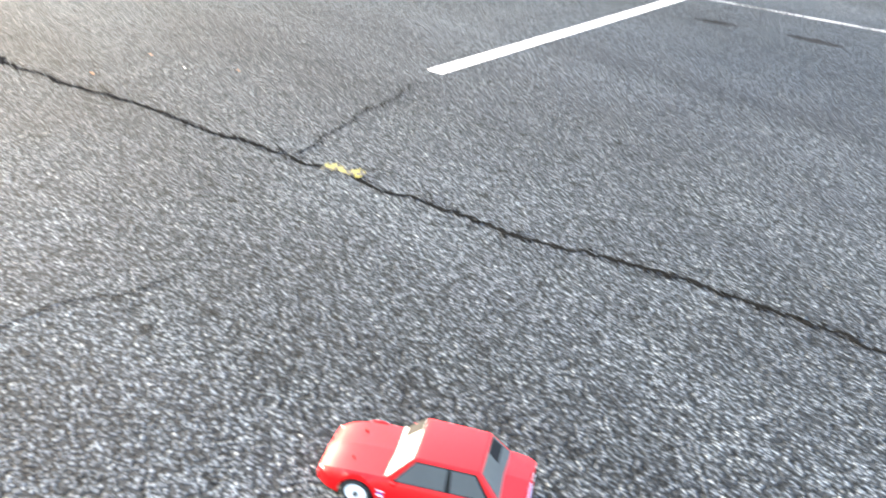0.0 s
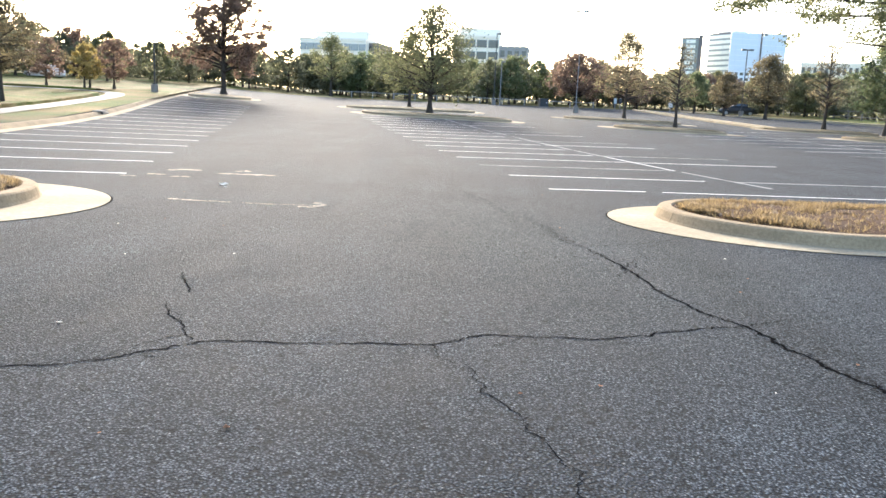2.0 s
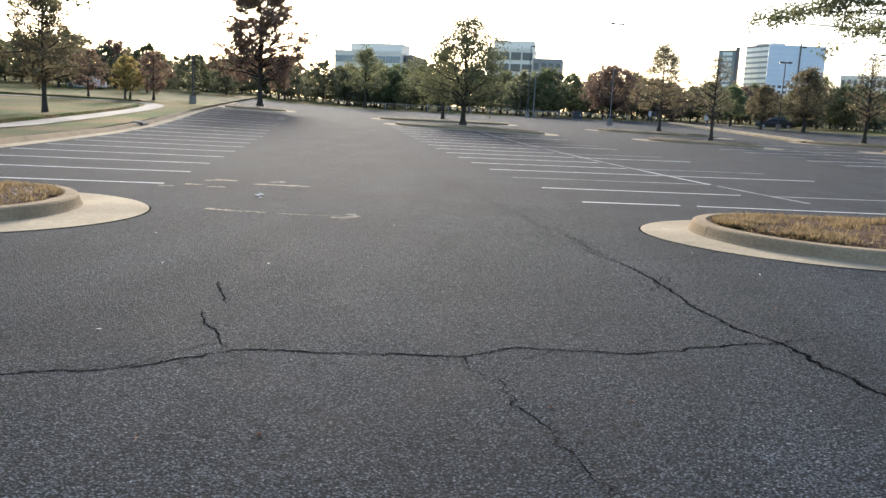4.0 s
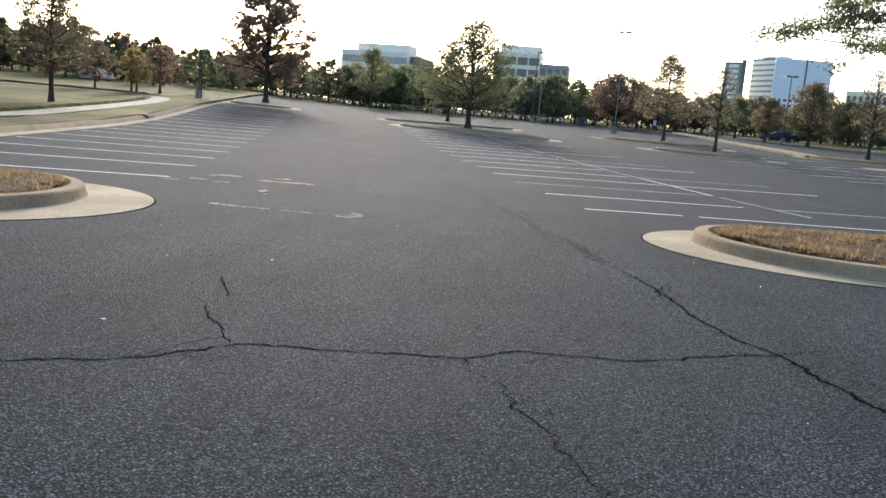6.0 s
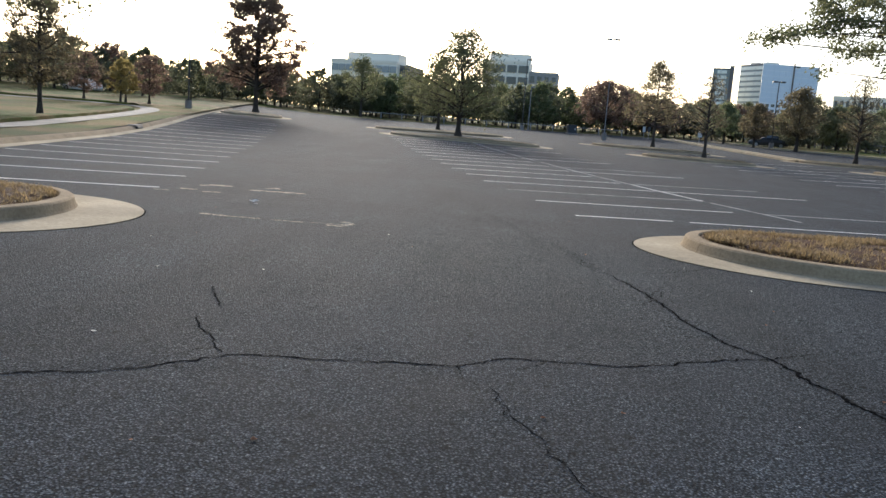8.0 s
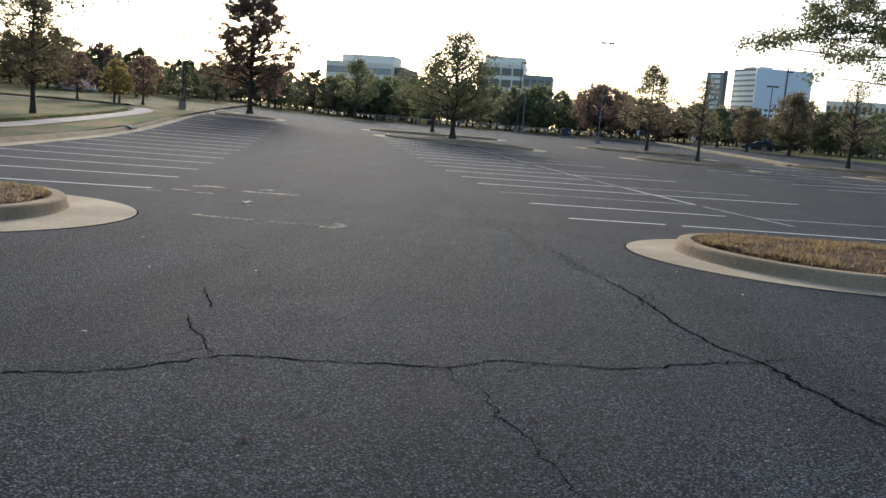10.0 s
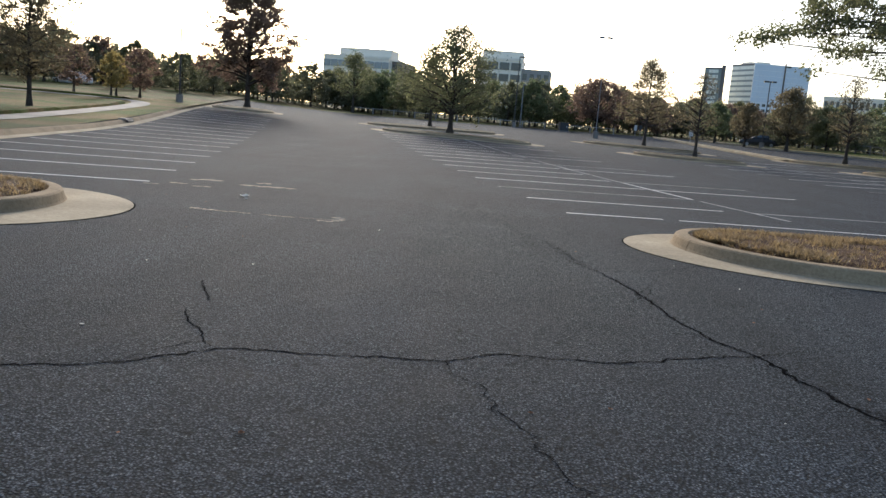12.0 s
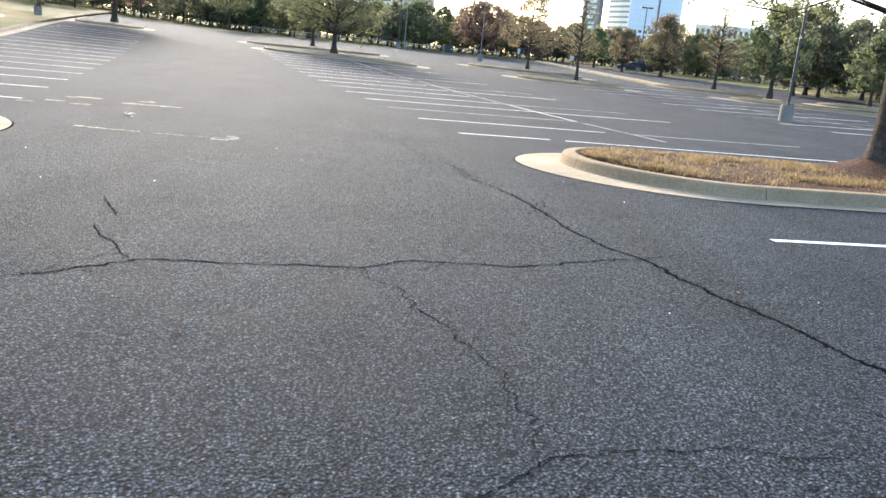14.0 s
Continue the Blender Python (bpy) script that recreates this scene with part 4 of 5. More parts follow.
office("pale office block with dark window bands", -48.0, 262, 2.0, -10, 22.0, 16, 5, 3.7, 2.4, M_FACADE_PALE, M_GLASS_SKY, (0.12, 1.7), (1.5, 17.5, 2.6))
office("dark-glazed low office wing", -35.8, 262, 2.0, -10, 5.0, 14, 5, 3.5, 1.6, M_BROWN, M_GLASS_DARK, (0.2, 0.5))
office("pale office block with broad white frames", -4.0, 266, 2.0, -5, 14.5, 14, 6, 3.6, 3.6, M_FACADE_PALE, M_GLASS_DARK, (0.5, 1.3), (0.6, 13.0, 2.4))
office("low brown-grey office wing", 7.8, 266, 2.0, -5, 9.0, 14, 6, 3.1, 2.2, M_FACADE_WARM, M_GLASS_DARK, (0.9, 1.2))
office("pale office block behind the trees", 124.3, 273.8, 2.0, -22, 42.0, 14, 5, 3.7, 1.7, M_FACADE_PALE, M_GLASS_DARK, (0.75, 1.3), (6.0, 12.0, 2.2))

office("grey office block behind the lawn trees", -186.0, 262, 3.0, 35, 12.0, 12, 5, 3.6, 2.4, M_FACADE_WARM, M_GLASS_SKY, (0.3, 1.5))


def block(label, a, b, depth, *rest, **more):
    """An office block whose front runs from a to b."""
    d = Vector((b[0] - a[0], b[1] - a[1]))
    n = Vector((-d.y, d.x)).normalized() * depth / 2
    return office(label, (a[0] + b[0]) / 2 + n.x, (a[1] + b[1]) / 2 + n.y, 3.0, math.degrees(math.atan2(d.y, d.x)), d.length, depth, *rest, **more)


block("slim office tower with banded windows", (133.7, 584.9), (144.7, 579.2), 6, 15, 3.57, 6.7, M_BAND, M_BRIGHT, (0.25, 1.35), None, M_BROWN)
block("office tower front with banded windows", (154.6, 594.2), (164.4, 574.9), 10, 16, 3.60, 7.2, M_BAND, M_BRIGHT, (0.3, 1.35), (0.0, 9.0, 1.6), M_BROWN)
tower = block("blue glass office tower", (164.3, 574.4), (203.2, 578.3), 14, 16, 3.61, 3.9, M_FACADE_BLUE, M_GLASS_DARK, (1.5, 1.7), (-12.0, 9.0, 1.5), None, (0,), range(0, 9), M_GLASS_BLUE)
bm = bmesh.new()
box(bm, (1.0, 0.5, 60.0), pose(1.8, -7.3, 30.0), 0.05)
part("fin", bm, M_BROWN, tower, "dark vertical fin")


def dark_fin(x, y, base, turn, width, height):
    ob = empty("stair_tower", pose(x, y, base, 0, 0, turn), "dark narrow stair tower beside the office", "stair tower")
    bm = bmesh.new()
    box(bm, (width, 8.0, height), pose(0, 0, height / 2), 0.05)
    part("wall", bm, M_BROWN, ob)
    bm = bmesh.new()
    box(bm, (width + 0.3, 8.3, 0.5), pose(0, 0, height + 0.2), 0.05)
    part("parapet", bm, M_FACADE_WARM, ob)


dark_fin(145.6, 580.9, 3.0, -14, 2.6, 55.4)


# ------------------------------------------------------------------ lamps
def lamp(x, y, height, z=0.0, base=True, heads=1, turn=0.0, pale=False, label="", thick=1.0):
    ob = empty("street_lamp", pose(x, y, rise(x, y) + z, 0, 0, turn), label, "street lamp", "car park lamps")
    m = M_POLE_PALE if pale else M_POLE
    b = 0.0
    if base:
        b = 0.68
        bm = bmesh.new()
        bmesh.ops.create_cone(bm, cap_ends=True, segments=28, radius1=0.27, radius2=0.27, depth=b + 0.1, matrix=pose(0, 0, b / 2 - 0.05))
        bmesh.ops.bevel(bm, geom=[e for e in bm.edges if all(v.co.z > b * 0.9 for v in e.verts)], offset=0.03, segments=2, affect="EDGES")
        part("concrete_base", bm, M_BASE, ob, "pale concrete footing")
    bm = bmesh.new()
    box(bm, (0.3, 0.3, 0.03), pose(0, 0, b + 0.015))
    part("base_plate", bm, m, ob)
    for sx in (-1, 1):
        for sy in (-1, 1):
            bm = bmesh.new()
            bmesh.ops.create_cone(bm, cap_ends=True, segments=6, radius1=0.02, radius2=0.02, depth=0.07, matrix=pose(sx * 0.115, sy * 0.115, b + 0.06))
            part("bolt", bm, m, ob)
    bm = bmesh.new()
    bmesh.ops.create_cone(bm, cap_ends=True, segments=12, radius1=0.07 * thick, radius2=0.05 * thick, depth=height - b, matrix=pose(0, 0, b + (height - b) / 2))
    part("pole", bm, m, ob)
    for k in range(heads):
        s = -1 if k else 1
        bm = bmesh.new()
        box(bm, (0.3, 0.09, 0.12), pose(s * 0.15, 0, height - 0.03))
        part("arm", bm, m, ob)
        bm = bmesh.new()
        box(bm, (0.5, 0.34, 0.16), pose(s * 0.42, 0, height - 0.02), 0.03)
        head = part("lamp_head", bm, m, ob)
        bm = bmesh.new()
        box(bm, (0.4, 0.26, 0.02), pose(s * 0.42, 0, height - 0.108))
        part("lens", bm, M_GLASS_SKY, head, "frosted lens")
    return ob


lamp(16.3, 31.9, 8.0, 0, True, 2, 10, False, "tall dark lamp on a round concrete footing", 0.8)
lamp(9.0, 82.7, 10.0, 0, True, 2, 0, True, "tall slender grey lamp on a concrete footing", 0.6)
lamp(0.8, 102.9, 8.8, 0, True, 1, 20, False, "dark lamp pole before the woods")
lamp(1.6, 104.4, 5.5, 0, False, 1, 60, True, "short pale lamp before the woods")
lamp(28.6, 92.9, 7.4, 0, True, 2, 0, False, "dark twin-headed lamp beside the drive")
lamp(34.9, 108.0, 10.2, 0, False, 1, 0, False, "dark lamp pole behind the drive")
lamp(-26.3, 63.1, 11.0, 0.1, True, 1, 0, False, "slender lamp on a concrete footing by the lawn", 0.9)


# ------------------------------------------------------------------ fence and small fixtures by the road
M_RAIL = plain("pale_rail_paint", (0.24, 0.24, 0.235), 0.8)
M_FENCE = plain("weathered_fence_wood", (0.15, 0.14, 0.125), 0.85)
M_DARK = plain("dark_painted_steel", (0.02, 0.02, 0.022), 0.5)
M_WHITE = plain("white_painted_steel", (0.46, 0.46, 0.44), 0.6)


def rail_fence(points, gap, height, rails, material, label):
    thing = empty("rail_fence", Matrix.Identity(4), label, "fence", "fences")
    line = []
    for a, b in zip(points, points[1:]):
        n = max(1, int(math.hypot(b[0] - a[0], b[1] - a[1]) / gap))
        line += [(a[0] + (b[0] - a[0]) * i / n, a[1] + (b[1] - a[1]) * i / n) for i in range(n)]
    line.append(points[-1])
    bm = bmesh.new()
    box(bm, (0.12, 0.12, height + 0.2), pose(0, 0, height / 2 - 0.1), 0.015)
    me = bpy.data.meshes.new("post")
    bm.to_mesh(me)
    bm.free()
    me.materials.append(material)
    for x, y in line:
        o = part_me("post", me, thing)
        o.matrix_local = pose(x, y, rise(x, y) + 0.1)
    for k in range(rails):
        h = height * (k + 1) / rails - 0.12
        for a, b in zip(line, line[1:]):
            va, vb = Vector((*a, rise(*a) + 0.1 + h)), Vector((*b, rise(*b) + 0.1 + h))
            bm = bmesh.new()
            d = vb - va
            box(bm, (0.04, d.length, 0.08), Matrix.Translation((va + vb) / 2) @ d.to_track_quat("Y", "Z").to_matrix().to_4x4())
            part("rail", bm, material, thing)
    return thing


rail_fence([(-22.0, 113.0), (-10.0, 112.0), (2.0, 110.0), (14.0, 108.0)], 3.0, 0.75, 1, M_RAIL, "low pale guard rail along the wood")
rail_fence([(38.0, 106.0), (40.0, 92.0), (41.0, 74.0), (41.5, 56.0), (42.0, 44.0)], 2.6, 1.1, 2, M_FENCE, "weathered post-and-rail fence beyond the drive")


def utility_box(x, y):
    ob = empty("utility_cabinet", pose(x, y, rise(x, y), 0, 0, 15), "dark utility cabinet at the lot's far edge", "utility cabinet")
    bm = bmesh.new()
    box(bm, (1.1, 0.8, 1.05), pose(0, 0, 0.58), 0.03)
    body = part("body", bm, M_DARK, ob)
    bm = bmesh.new()
    box(bm, (1.3, 1.0, 0.12), pose(0, 0, 0.04), 0.02)
    part("plinth", bm, M_BASE, ob)
    bm = bmesh.new()
    box(bm, (0.1, 0.03, 0.2), pose(0.3, -0.415, 0.6))
    part("handle", bm, M_WHITE, body)


utility_box(7.0, 102.0)


def sign_post(x, y, h, w, material, label):
    ob = empty("sign_post", pose(x, y, rise(x, y), 0, 0, 0), label, "sign", "signs")
    bm = bmesh.new()
    box(bm, (0.06, 0.06, h), pose(0, 0, h / 2))
    part("post", bm, M_POLE_PALE, ob)
    bm = bmesh.new()
    box(bm, (w, 0.03, h * 0.45), pose(0, -0.05, h * 0.76), 0.01)
    part("panel", bm, material, ob)


sign_post(16.2, 104.0, 1.5, 0.35, M_WHITE, "small white sign panel at the road")
sign_post(20.5, 92.0, 1.5, 0.45, M_WHITE, "small white sign panel by the drive")
sign_post(17.0, 105.0, 1.5, 0.4, M_DARK, "small dark sign panel at the road")


# ------------------------------------------------------------------ parked cars beyond the trees, and a drain
M_CAR_WHITE = plain("white_car_paint", (0.78, 0.78, 0.76), 0.3, 0.0, 0.5, 0.6, 0.03)
M_CAR_DARK = plain("dark_car_paint", (0.018, 0.019, 0.022), 0.3, 0.0, 0.5, 0.6, 0.03)
M_CAR_TYRE = plain("car_tyre_rubber", (0.014, 0.014, 0.014), 0.8)
M_CAR_RIM = plain("car_alloy_rim", (0.40, 0.40, 0.41), 0.4, 0.6)
M_CAR_LAMP = plain("car_lamp_lens", (0.30, 0.03, 0.03), 0.2)


def parked_car(x, y, turn, paint, label):
    """A saloon standing on its wheels: lower body, glazed cabin under a painted roof, wheels and lamps."""
    car = empty("parked_car", pose(x, y, rise(x, y), 0, 0, turn), label, "car", "parked cars")

    def shell(name, rows, material, parent, text=""):
        verts, faces = [], []
        for cx, half, lo, hi in rows:
            verts += [(cx, -half, lo), (cx, -half * 1.02, (lo + hi) / 2), (cx, -half * 0.93, hi), (cx, half * 0.93, hi), (cx, half * 1.02, (lo + hi) / 2), (cx, half, lo)]
        for i in range(len(rows) - 1):
            for j in range(6):
                a, b = i * 6 + j, i * 6 + (j + 1) % 6
                faces.append((a, b, b + 6, a + 6))
        faces += [tuple(range(5, -1, -1)), tuple(range(len(verts) - 6, len(verts)))]
        return part_me(name, mesh_from(name, verts, faces, material), parent, text)

    body = shell("body", [(-2.25, 0.74, 0.40, 0.78), (-2.1, 0.86, 0.26, 0.93), (-1.2, 0.90, 0.22, 0.97), (0.7, 0.90, 0.22, 0.95), (1.8, 0.86, 0.24, 0.80), (2.2, 0.72, 0.34, 0.66)], paint, car)
    shell("windows", [(-1.55, 0.74, 0.93, 0.97), (-0.95, 0.66, 0.93, 1.38), (0.25, 0.66, 0.93, 1.40), (1.05, 0.74, 0.92, 0.96)], M_GLASS_DARK, car, "dark tinted glazing")
    shell("roof", [(-1.05, 0.64, 1.36, 1.40), (-0.5, 0.66, 1.38, 1.46), (0.15, 0.65, 1.38, 1.45), (0.38, 0.62, 1.35, 1.38)], paint, car)
    for cx in (-1.35, 1.38):
        for side in (-1, 1):
            bm = bmesh.new()
            bmesh.ops.create_cone(bm, cap_ends=True, segments=18, radius1=0.31, radius2=0.31, depth=0.21, matrix=pose(cx, side * 0.80, 0.31, 90, 0, 0))
            wheel = part("wheel", bm, M_CAR_TYRE, car, "black tyre")
            bm = bmesh.new()
            bmesh.ops.create_cone(bm, cap_ends=True, segments=14, radius1=0.20, radius2=0.18, depth=0.03, matrix=pose(cx, side * 0.912, 0.31, 90, 0, 0))
            part("rim", bm, M_CAR_RIM, wheel, "grey alloy rim")
    for side in (-1, 1):
        bm = bmesh.new()
        box(bm, (0.08, 0.26, 0.14), pose(-2.19, side * 0.58, 0.74), 0.02)
        part("tail_light", bm, M_CAR_LAMP, body, "red tail light")
        bm = bmesh.new()
        box(bm, (0.12, 0.28, 0.12), pose(2.10, side * 0.56, 0.62), 0.02)
        part("headlight", bm, M_GLASS_SKY, body, "clear headlight")
    return car


# the white saloon is added to stand for a bright patch among the trees
parked_car(-47.5, 85.0, 160, M_CAR_WHITE, "added white saloon, for a bright patch behind the lawn trees")
parked_car(29.9, 98.5, 170, M_CAR_DARK, "dark saloon parked behind the drive")


def storm_drain(u, v, turn):
    """A kerb inlet: a concrete hood over a dark slot."""
    p = lot(u, v)
    ob = empty("storm_drain", pose(p.x, p.y, p.z, 0, 0, turn), "concrete kerb inlet with a dark open slot", "drain")
    bm = bmesh.new()
    box(bm, (0.36, 1.5, 0.07), pose(-0.10, 0, KERB + 0.012), 0.012)
    part("hood", bm, M_BASE, ob, "grey concrete hood")
    bm = bmesh.new()
    box(bm, (0.10, 1.2, 0.11), pose(0.09, 0, 0.085), 0.01)
    part("slot", bm, M_DARK, ob, "dark opening under the kerb")


storm_drain(-8.47, 39.9, 13.8)


# ------------------------------------------------------------------ litter
M_LITTER = plain("white_litter", (0.75, 0.73, 0.68), 0.7)
M_DEAD_LEAF = plain("dead_leaf", (0.20, 0.09, 0.04), 0.8)


def scrap(x, y, size, seed, name, label, material):
    rg = random.Random(seed)
    bm = bmesh.new()
    vs = [bm.verts.new((size * math.cos(a) * rg.uniform(0.5, 1), size * math.sin(a) * rg.uniform(0.4, 0.9), 0.006 + rg.uniform(0, size * 0.35))) for a in (0, 0.9, 1.7, 2.6, 3.5, 4.4, 5.3)]
    c = bm.verts.new((0, 0, 0.004))
    for a, b in zip(vs, vs[1:] + vs[:1]):
        bm.faces.new((a, b, c))
    bmesh.ops.solidify(bm, geom=bm.faces[:], thickness=0.0015)
    ob = part(name, bm, material)
    ob.matrix_world = pose(x, y, rise(x, y), 0, 0, rg.uniform(0, 360))
    tagged(ob, label, "litter", "litter on the asphalt")


scrap(-3.9, 12.1, 0.11, 1, "paper_scrap", "crumpled white scrap of paper on asphalt", M_LITTER)
scrap(-3.78, 11.82, 0.04, 2, "paper_scrap", "crumpled white scrap of paper on asphalt", M_LITTER)
scrap(-2.29, 4.35, 0.022, 3, "paper_scrap", "tiny pale scrap on the asphalt", M_LITTER)
scrap(-0.88, 3.03, 0.022, 4, "fallen_leaf", "curled brown leaf on the asphalt", M_DEAD_LEAF)
for k in range(26):
    rg = random.Random(100 + k)
    u, v = rg.uniform(-2.2, 4.4), rg.uniform(1.0, 14.0)
    p = lot(u, v)
    scrap(p.x, p.y, rg.uniform(0.008, 0.018), 200 + k, "fallen_leaf", "tiny dry leaf on the asphalt", M_DEAD_LEAF if k % 3 else M_LITTER)


# ------------------------------------------------------------------ the model car
M_RED = plain("glossy_red_bodyshell", (0.50, 0.004, 0.006), 0.40, 0.0, 0.22, 0.12, 0.03)
M_CLEAR = plain("grey_tinted_window", (0.075, 0.08, 0.08), 0.15, 0.0, 0.6, 0.0, 0.08)
M_SCREEN = plain("pale_windscreen", (0.55, 0.55, 0.52), 0.12, 0.0, 0.7, 0.0, 0.06)
M_TYRE = plain("black_rubber", (0.012, 0.012, 0.012), 0.75)
M_RIM = plain("white_plastic_rim", (0.72, 0.72, 0.70), 0.4)
M_TRIM = plain("black_trim", (0.006, 0.006, 0.006), 0.8, 0.0, 0.2)
M_LENS_CLEAR = plain("clear_lamp_lens", (0.75, 0.72, 0.66), 0.15)
M_LENS_RED = plain("red_lamp_lens", (0.45, 0.01, 0.01), 0.2)
M_DECAL_WHITE = plain("white_decal", (0.75, 0.75, 0.78), 0.4)
M_DECAL_BLUE = plain("blue_decal", (0.10, 0.10, 0.35), 0.4)


def model_car(m):
    car = empty("model_car", m, "glossy red radio-controlled toy coupe on the asphalt", "toy car")
    L, W, WB, WR = 0.226, 0.095, 0.134, 0.033

    def top(x):
        if x > 0.055:
            f = (x - 0.055) / (L - 0.055)
            return 0.091 - 0.010 * f - 0.020 * f ** 6
        if x < -0.135:
            f = (-0.135 - x) / (L - 0.135)
            return 0.095 - 0.001 * f - 0.004 * f ** 8
        return 0.091 + 0.004 * (0.055 - x) / 0.19

    def half(x):
        f = abs(x) / L
        return W * (1 - 0.03 * f * f - (0.24 if x > 0 else 0.10) * f ** 9)

    def sill(x):
        for c in (-WB, WB):
            d = 0.0405 ** 2 - (x - c) ** 2
            if d > 0:
                return max(0.022, WR + math.sqrt(d))
        return 0.022 + (0.008 * max(0, (abs(x) - 0.19) / 0.036) ** 2)

    n = 96
    xs = [-L * math.cos(math.pi * i / n) for i in range(n + 1)]
    xs = sorted(0.5 * x + 0.5 * (-L + 2 * L * i / n) for i, x in enumerate(xs))
    verts, faces = [], []
    sect = 7
    for x in xs:
        w, t, s = half(x), top(x), sill(x)
        mid = max(s + 0.001, 0.050)
        ring = [(w * 0.965, s), (w, max(s + 0.0005, 0.040)), (w * 1.0, mid + 0.006), (w * 0.975, mid + 0.012), (w * 0.93, t - 0.006), (w * 0.87, t), (0.0, t + 0.0045)]
        for y, z in ring:
            verts.append((x, y, z))
        for y, z in ring:
            verts.append((x, -y, z))
    row = 2 * sect
    for i in range(n):
        for j in range(sect - 1):
            a = i * row + j
            faces.append((a, a + 1, a + row + 1, a + row))
            b = a + sect
            faces.append((b, b + row, b + row + 1, b + 1))
    for i in (0, n):
        f = [i * row + j for j in range(sect)] + [i * row + sect + j for j in range(sect - 2, -1, -1)]
        faces.append(tuple(f if i else reversed(f)))
    body = part_me("body", mesh_from("body", verts, faces, M_RED, True), car)
    em = body.modifiers.new("edge", "EDGE_SPLIT")
    em.split_angle = radians(38)

    # cabin: a red shell with glazed openings
    b = [(-0.172, 0.085, 0.092), (0.078, 0.086, 0.085)]
    r = [(-0.122, 0.067, 0.147), (0.018, 0.068, 0.147)]
    P = {"bl": Vector((b[0][0], b[0][1], b[0][2])), "fl": Vector((b[1][0], b[1][1], b[1][2])), "rb": Vector((r[0][0], r[0][1], r[0][2])), "rf": Vector((r[1][0], r[1][1], r[1][2]))}

    def mir(v):
        return Vector((v.x, -v.y, v.z))

    bm = bmesh.new()
    lo = [bm.verts.new(v) for v in (P["bl"], P["fl"], mir(P["fl"]), mir(P["bl"]))]
    hi = [bm.verts.new(v) for v in (P["rb"], P["rf"], mir(P["rf"]), mir(P["rb"]))]
    bm.faces.new(hi)
    for i in range(4):
        bm.faces.new((lo[i], lo[(i + 1) % 4], hi[(i + 1) % 4], hi[i]))
    bmesh.ops.recalc_face_normals(bm, faces=bm.faces)
    es = [e for e in bm.edges if not (e.verts[0] in lo and e.verts[1] in lo)]
    bmesh.ops.bevel(bm, geom=es, offset=0.006, segments=3, affect="EDGES", profile=0.6)
    part("cabin", bm, M_RED, car, "", True)

    def pane(name, corners, material, label="", parent=car, proud=0.0012):
        c = [Vector(p) for p in corners]
        nrm = (c[1] - c[0]).cross(c[3] - c[0]).normalized()
        if nrm.dot((c[0] + c[2]) / 2 - Vector((-0.04, 0, 0.08))) < 0:
            nrm = -nrm
        bm = bmesh.new()
        lo_ = [bm.verts.new(p - nrm * 0.002) for p in c]
        hi_ = [bm.verts.new(p + nrm * proud) for p in c]
        bm.faces.new(hi_)
        for i in range(4):
            bm.faces.new((lo_[i], lo_[(i + 1) % 4], hi_[(i + 1) % 4], hi_[i]))
        bmesh.ops.recalc_face_normals(bm, faces=bm.faces)
        return part(name, bm, material, parent, label)

    def on(quad, u, v):
        a, b_, c, d = quad
        return (a.lerp(b_, u)).lerp(d.lerp(c, u), v)

    def sub(quad, u0, u1, v0, v1):
        return [on(quad, u0, v0), on(quad, u1, v0), on(quad, u1, v1), on(quad, u0, v1)]

    ws = (P["fl"], mir(P["fl"]), mir(P["rf"]), P["rf"])
    pane("screen_surround", sub(ws, 0.0, 1.0, 0.015, 0.975), M_TRIM, "black screen surround", car, 0.0006)
    screen = pane("windscreen", sub(ws, 0.025, 0.975, 0.05, 0.94), M_SCREEN, "pale clouded windscreen")
    pane("opening", sub(ws, 0.70, 0.97, 0.22, 0.93), M_TRIM, "dark cut-out in the windscreen", screen, 0.002)
    rw = (P["bl"], mir(P["bl"]), mir(P["rb"]), P["rb"])
    rear = pane("rear_window", sub(rw, 0.05, 0.95, 0.06, 0.93), M_CLEAR, "grey rear window")
    pane("opening", sub(rw, 0.55, 0.90, 0.45, 0.90), M_TRIM, "dark cut-out in the rear window", rear, 0.002)
    for s in (1, -1):
        q = [P["bl"], P["fl"], P["rf"], P["rb"]]
        if s < 0:
            q = [mir(v) for v in q]
        pane("side_frame", sub(q, 0.075, 0.925, 0.02, 0.90), M_TRIM, "black window surround")
        w1 = sub(q, 0.47, 0.91, 0.06, 0.86)
        pane("side_window", w1, M_CLEAR, "grey side window", car, 0.002)
        w2 = sub(q, 0.10, 0.42, 0.06, 0.86)
        pane("side_window", w2, M_CLEAR, "grey side window", car, 0.002)

    # wheels
    for cx in (-WB, WB):
        for s in (1, -1):
            tv, tf, k = [], [], 36
            prof = [(0.022, -0.012), (0.031, -0.0135), (0.033, -0.010), (0.033, 0.010), (0.031, 0.0135), (0.0245, 0.0125)]
            for i in range(k):
                a = 2 * math.pi * i / k
                for rr, o in prof:
                    tv.append((cx + rr * math.cos(a), s * (0.079 + o), WR + rr * math.sin(a)))
            m_ = len(prof)
            for i in range(k):
                for j in range(m_ - 1):
                    tf.append((i * m_ + j, ((i + 1) % k) * m_ + j, ((i + 1) % k) * m_ + j + 1, i * m_ + j + 1))
            wheel = part_me("wheel", mesh_from("wheel", tv, tf, M_TYRE, True), car, "black tyre on a white rim")
            bm = bmesh.new()
            ax = Matrix.Translation((cx, s * 0.0865, WR)) @ pose(0, 0, 0, 90, 0, 0)
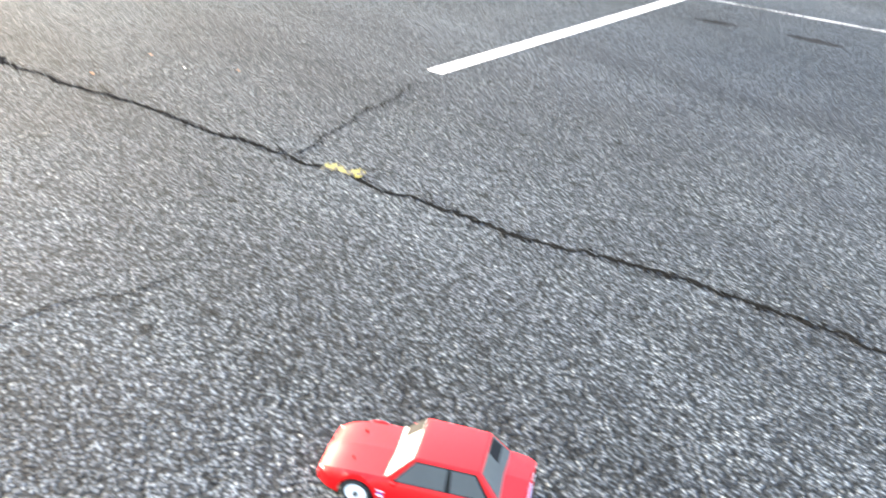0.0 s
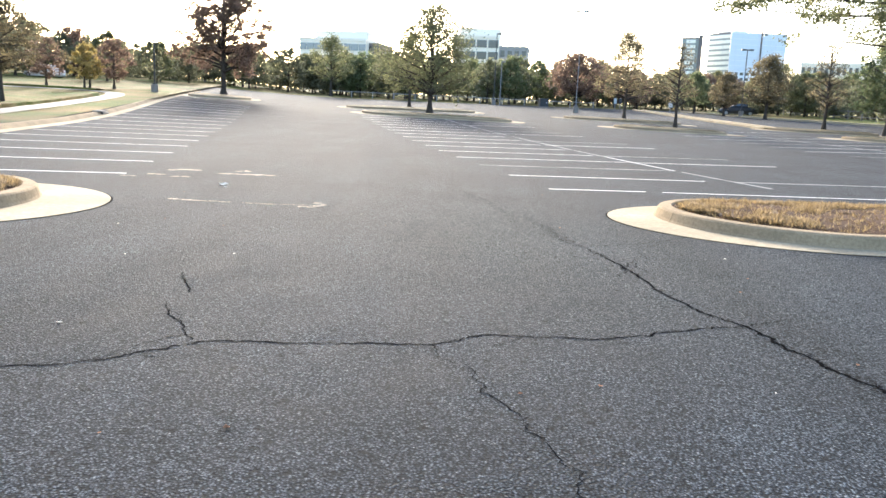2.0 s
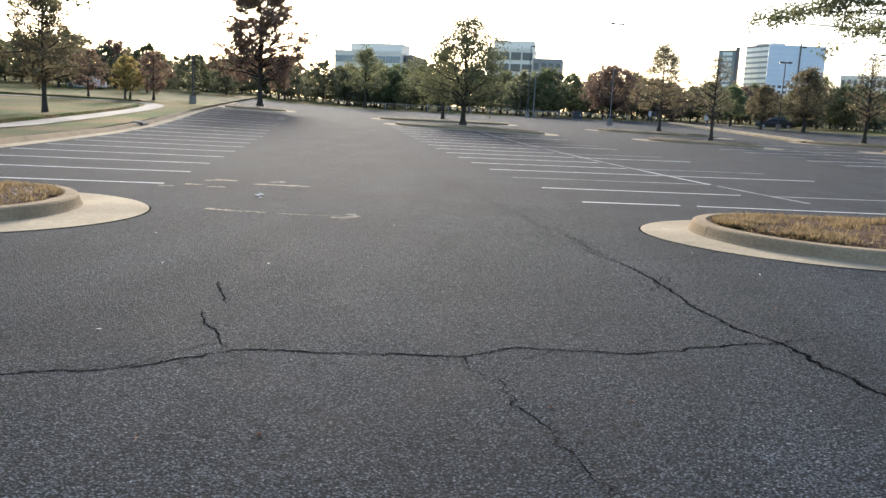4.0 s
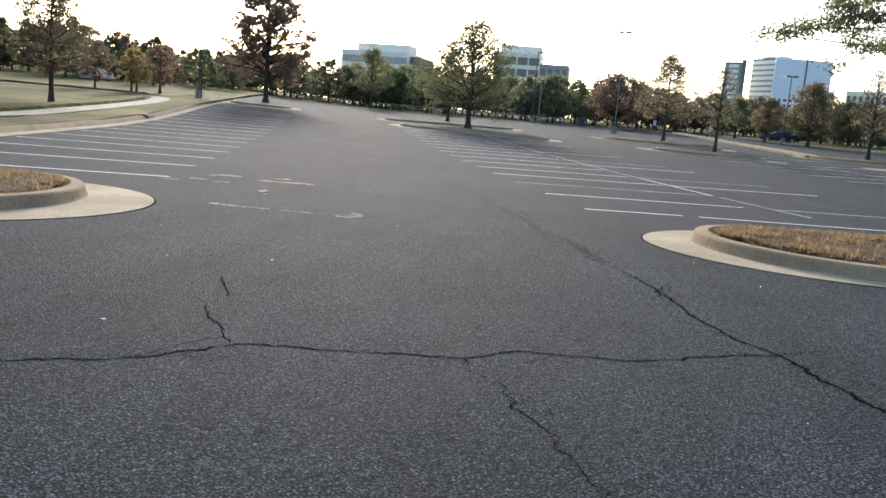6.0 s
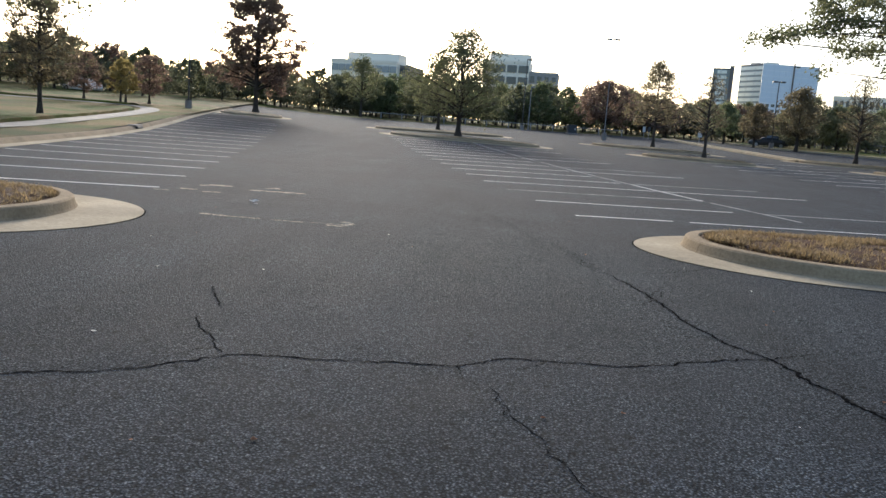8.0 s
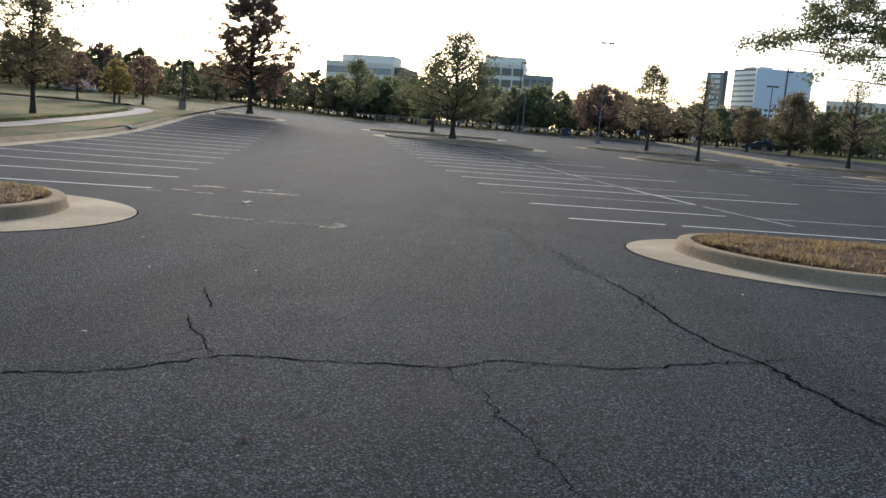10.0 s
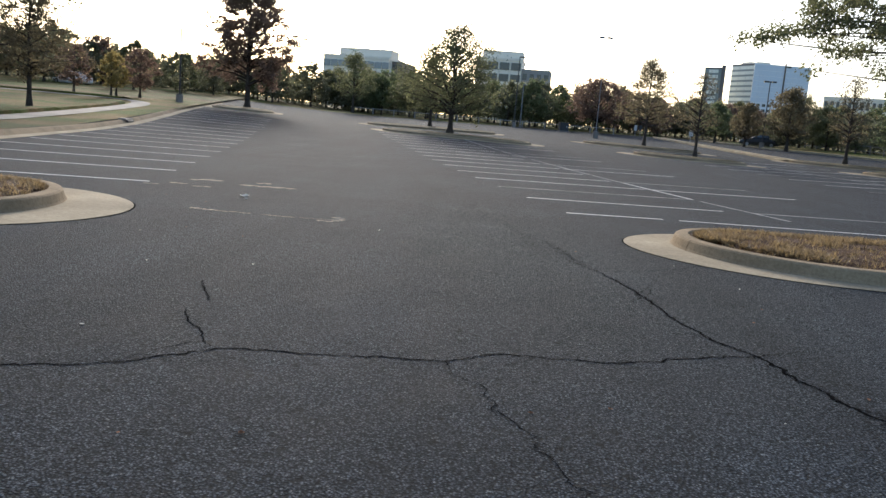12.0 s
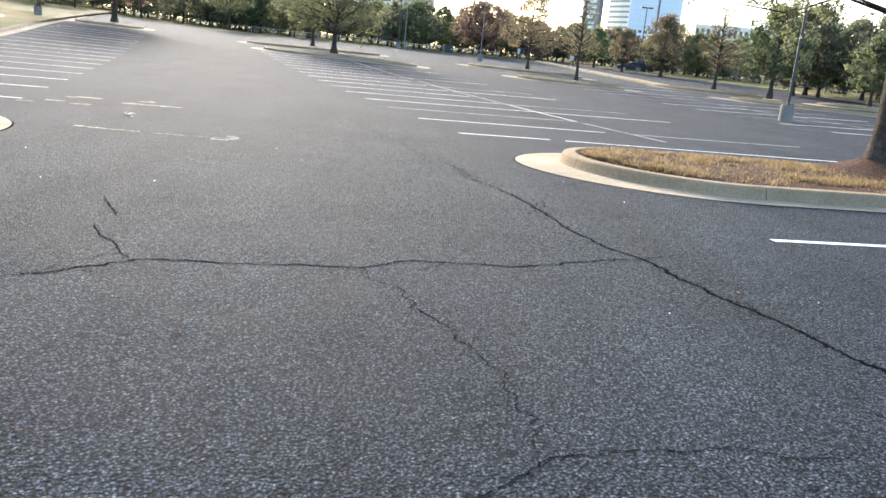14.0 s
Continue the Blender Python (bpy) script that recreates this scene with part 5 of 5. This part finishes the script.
            bmesh.ops.create_cone(bm, cap_ends=True, segments=36, radius1=0.0255, radius2=0.0255, depth=0.008, matrix=ax)
            for i in range(16):
                a = 2 * math.pi * i / 16
                box(bm, (0.016, 0.003, 0.0022), Matrix.Translation((cx + 0.0155 * math.cos(a), s * 0.0912, WR + 0.0155 * math.sin(a))) @ Matrix.Rotation(-a, 4, "Y"))
            part("rim", bm, M_RIM, wheel, "white spoked rim")
            bm = bmesh.new()
            bmesh.ops.create_cone(bm, cap_ends=True, segments=6, radius1=0.0045, radius2=0.0045, depth=0.008, matrix=Matrix.Translation((cx, s * 0.0935, WR)) @ pose(0, 0, 0, 90, 0, 0))
            part("hub_nut", bm, M_TRIM, wheel, "black hub nut")
    bm = bmesh.new()
    box(bm, (0.38, 0.12, 0.03), pose(0, 0, 0.034), 0.004)
    box(bm, (0.34, 0.12, 0.010), pose(0, 0, 0.058), 0.002)
    part("chassis", bm, M_TRIM, car, "black chassis")
    for s in (1, -1):
        bm = bmesh.new()
        box(bm, (0.012, 0.034, 0.016), pose(L - 0.009, s * 0.054, 0.056), 0.002)
        part("headlight", bm, M_LENS_CLEAR, car, "pale headlight")
        bm = bmesh.new()
        box(bm, (0.006, 0.036, 0.014), pose(-L - 0.0005, s * 0.066, 0.070), 0.001)
        lamp_ = part("tail_light", bm, M_LENS_RED, car, "red tail light")
        bm = bmesh.new()
        box(bm, (0.003, 0.010, 0.013), pose(-L - 0.0036, s * 0.044, 0.070))
        part("reversing_lamp", bm, M_LENS_CLEAR, lamp_, "white reversing lamp")
        for z, w_, mt in ((0.058, 0.017, M_DECAL_WHITE), (0.0525, 0.013, M_DECAL_BLUE), (0.047, 0.015, M_DECAL_WHITE)):
            bm = bmesh.new()
            box(bm, (w_, 0.0012, 0.0042), pose(0.080, s * (0.0947 if z < 0.0535 else 0.0935), z))
            part("decal", bm, mt, car, "small sticker bar")
        for px in (0.155,):
            bm = bmesh.new()
            bmesh.ops.create_cone(bm, cap_ends=True, segments=10, radius1=0.0028, radius2=0.0022, depth=0.008, matrix=pose(px, s * 0.045, top(px) + 0.005))
            part("body_post", bm, M_TRIM, car, "black body post")
        bm = bmesh.new()
        box(bm, (0.012, 0.008, 0.008), pose(0.052, s * 0.098, 0.091), 0.002)
        part("mirror", bm, M_RED, car)
    bm = bmesh.new()
    box(bm, (0.004, 0.046, 0.011), pose(-L - 0.0012, 0, 0.066))
    plate = part("plate", bm, M_DECAL_WHITE, car, "white plate")
    for k in range(3):
        bm = bmesh.new()
        box(bm, (0.001, 0.010, 0.005), pose(-L - 0.0036, -0.014 + 0.014 * k, 0.066))
        part("plate_bar", bm, M_DECAL_BLUE, plate)
    bm = bmesh.new()
    box(bm, (0.008, 0.09, 0.012), pose(L - 0.0045, 0, 0.057), 0.001)
    part("grille", bm, M_TRIM, car, "black grille")
    for z, mt in ((0.032, M_RED),):
        for s in (1, -1):
            bm = bmesh.new()
            box(bm, (0.02, 0.140 if s > 0 else 0.168, 0.024), pose(s * (L - 0.005), 0, z + 0.006), 0.006)
            part("bumper", bm, mt, car)
    return car


model_car(pose(1.684, 1.029, 0.0, 0, 0, 124.0) @ Matrix.Diagonal((1.03, 1.03, 1.03, 1)))
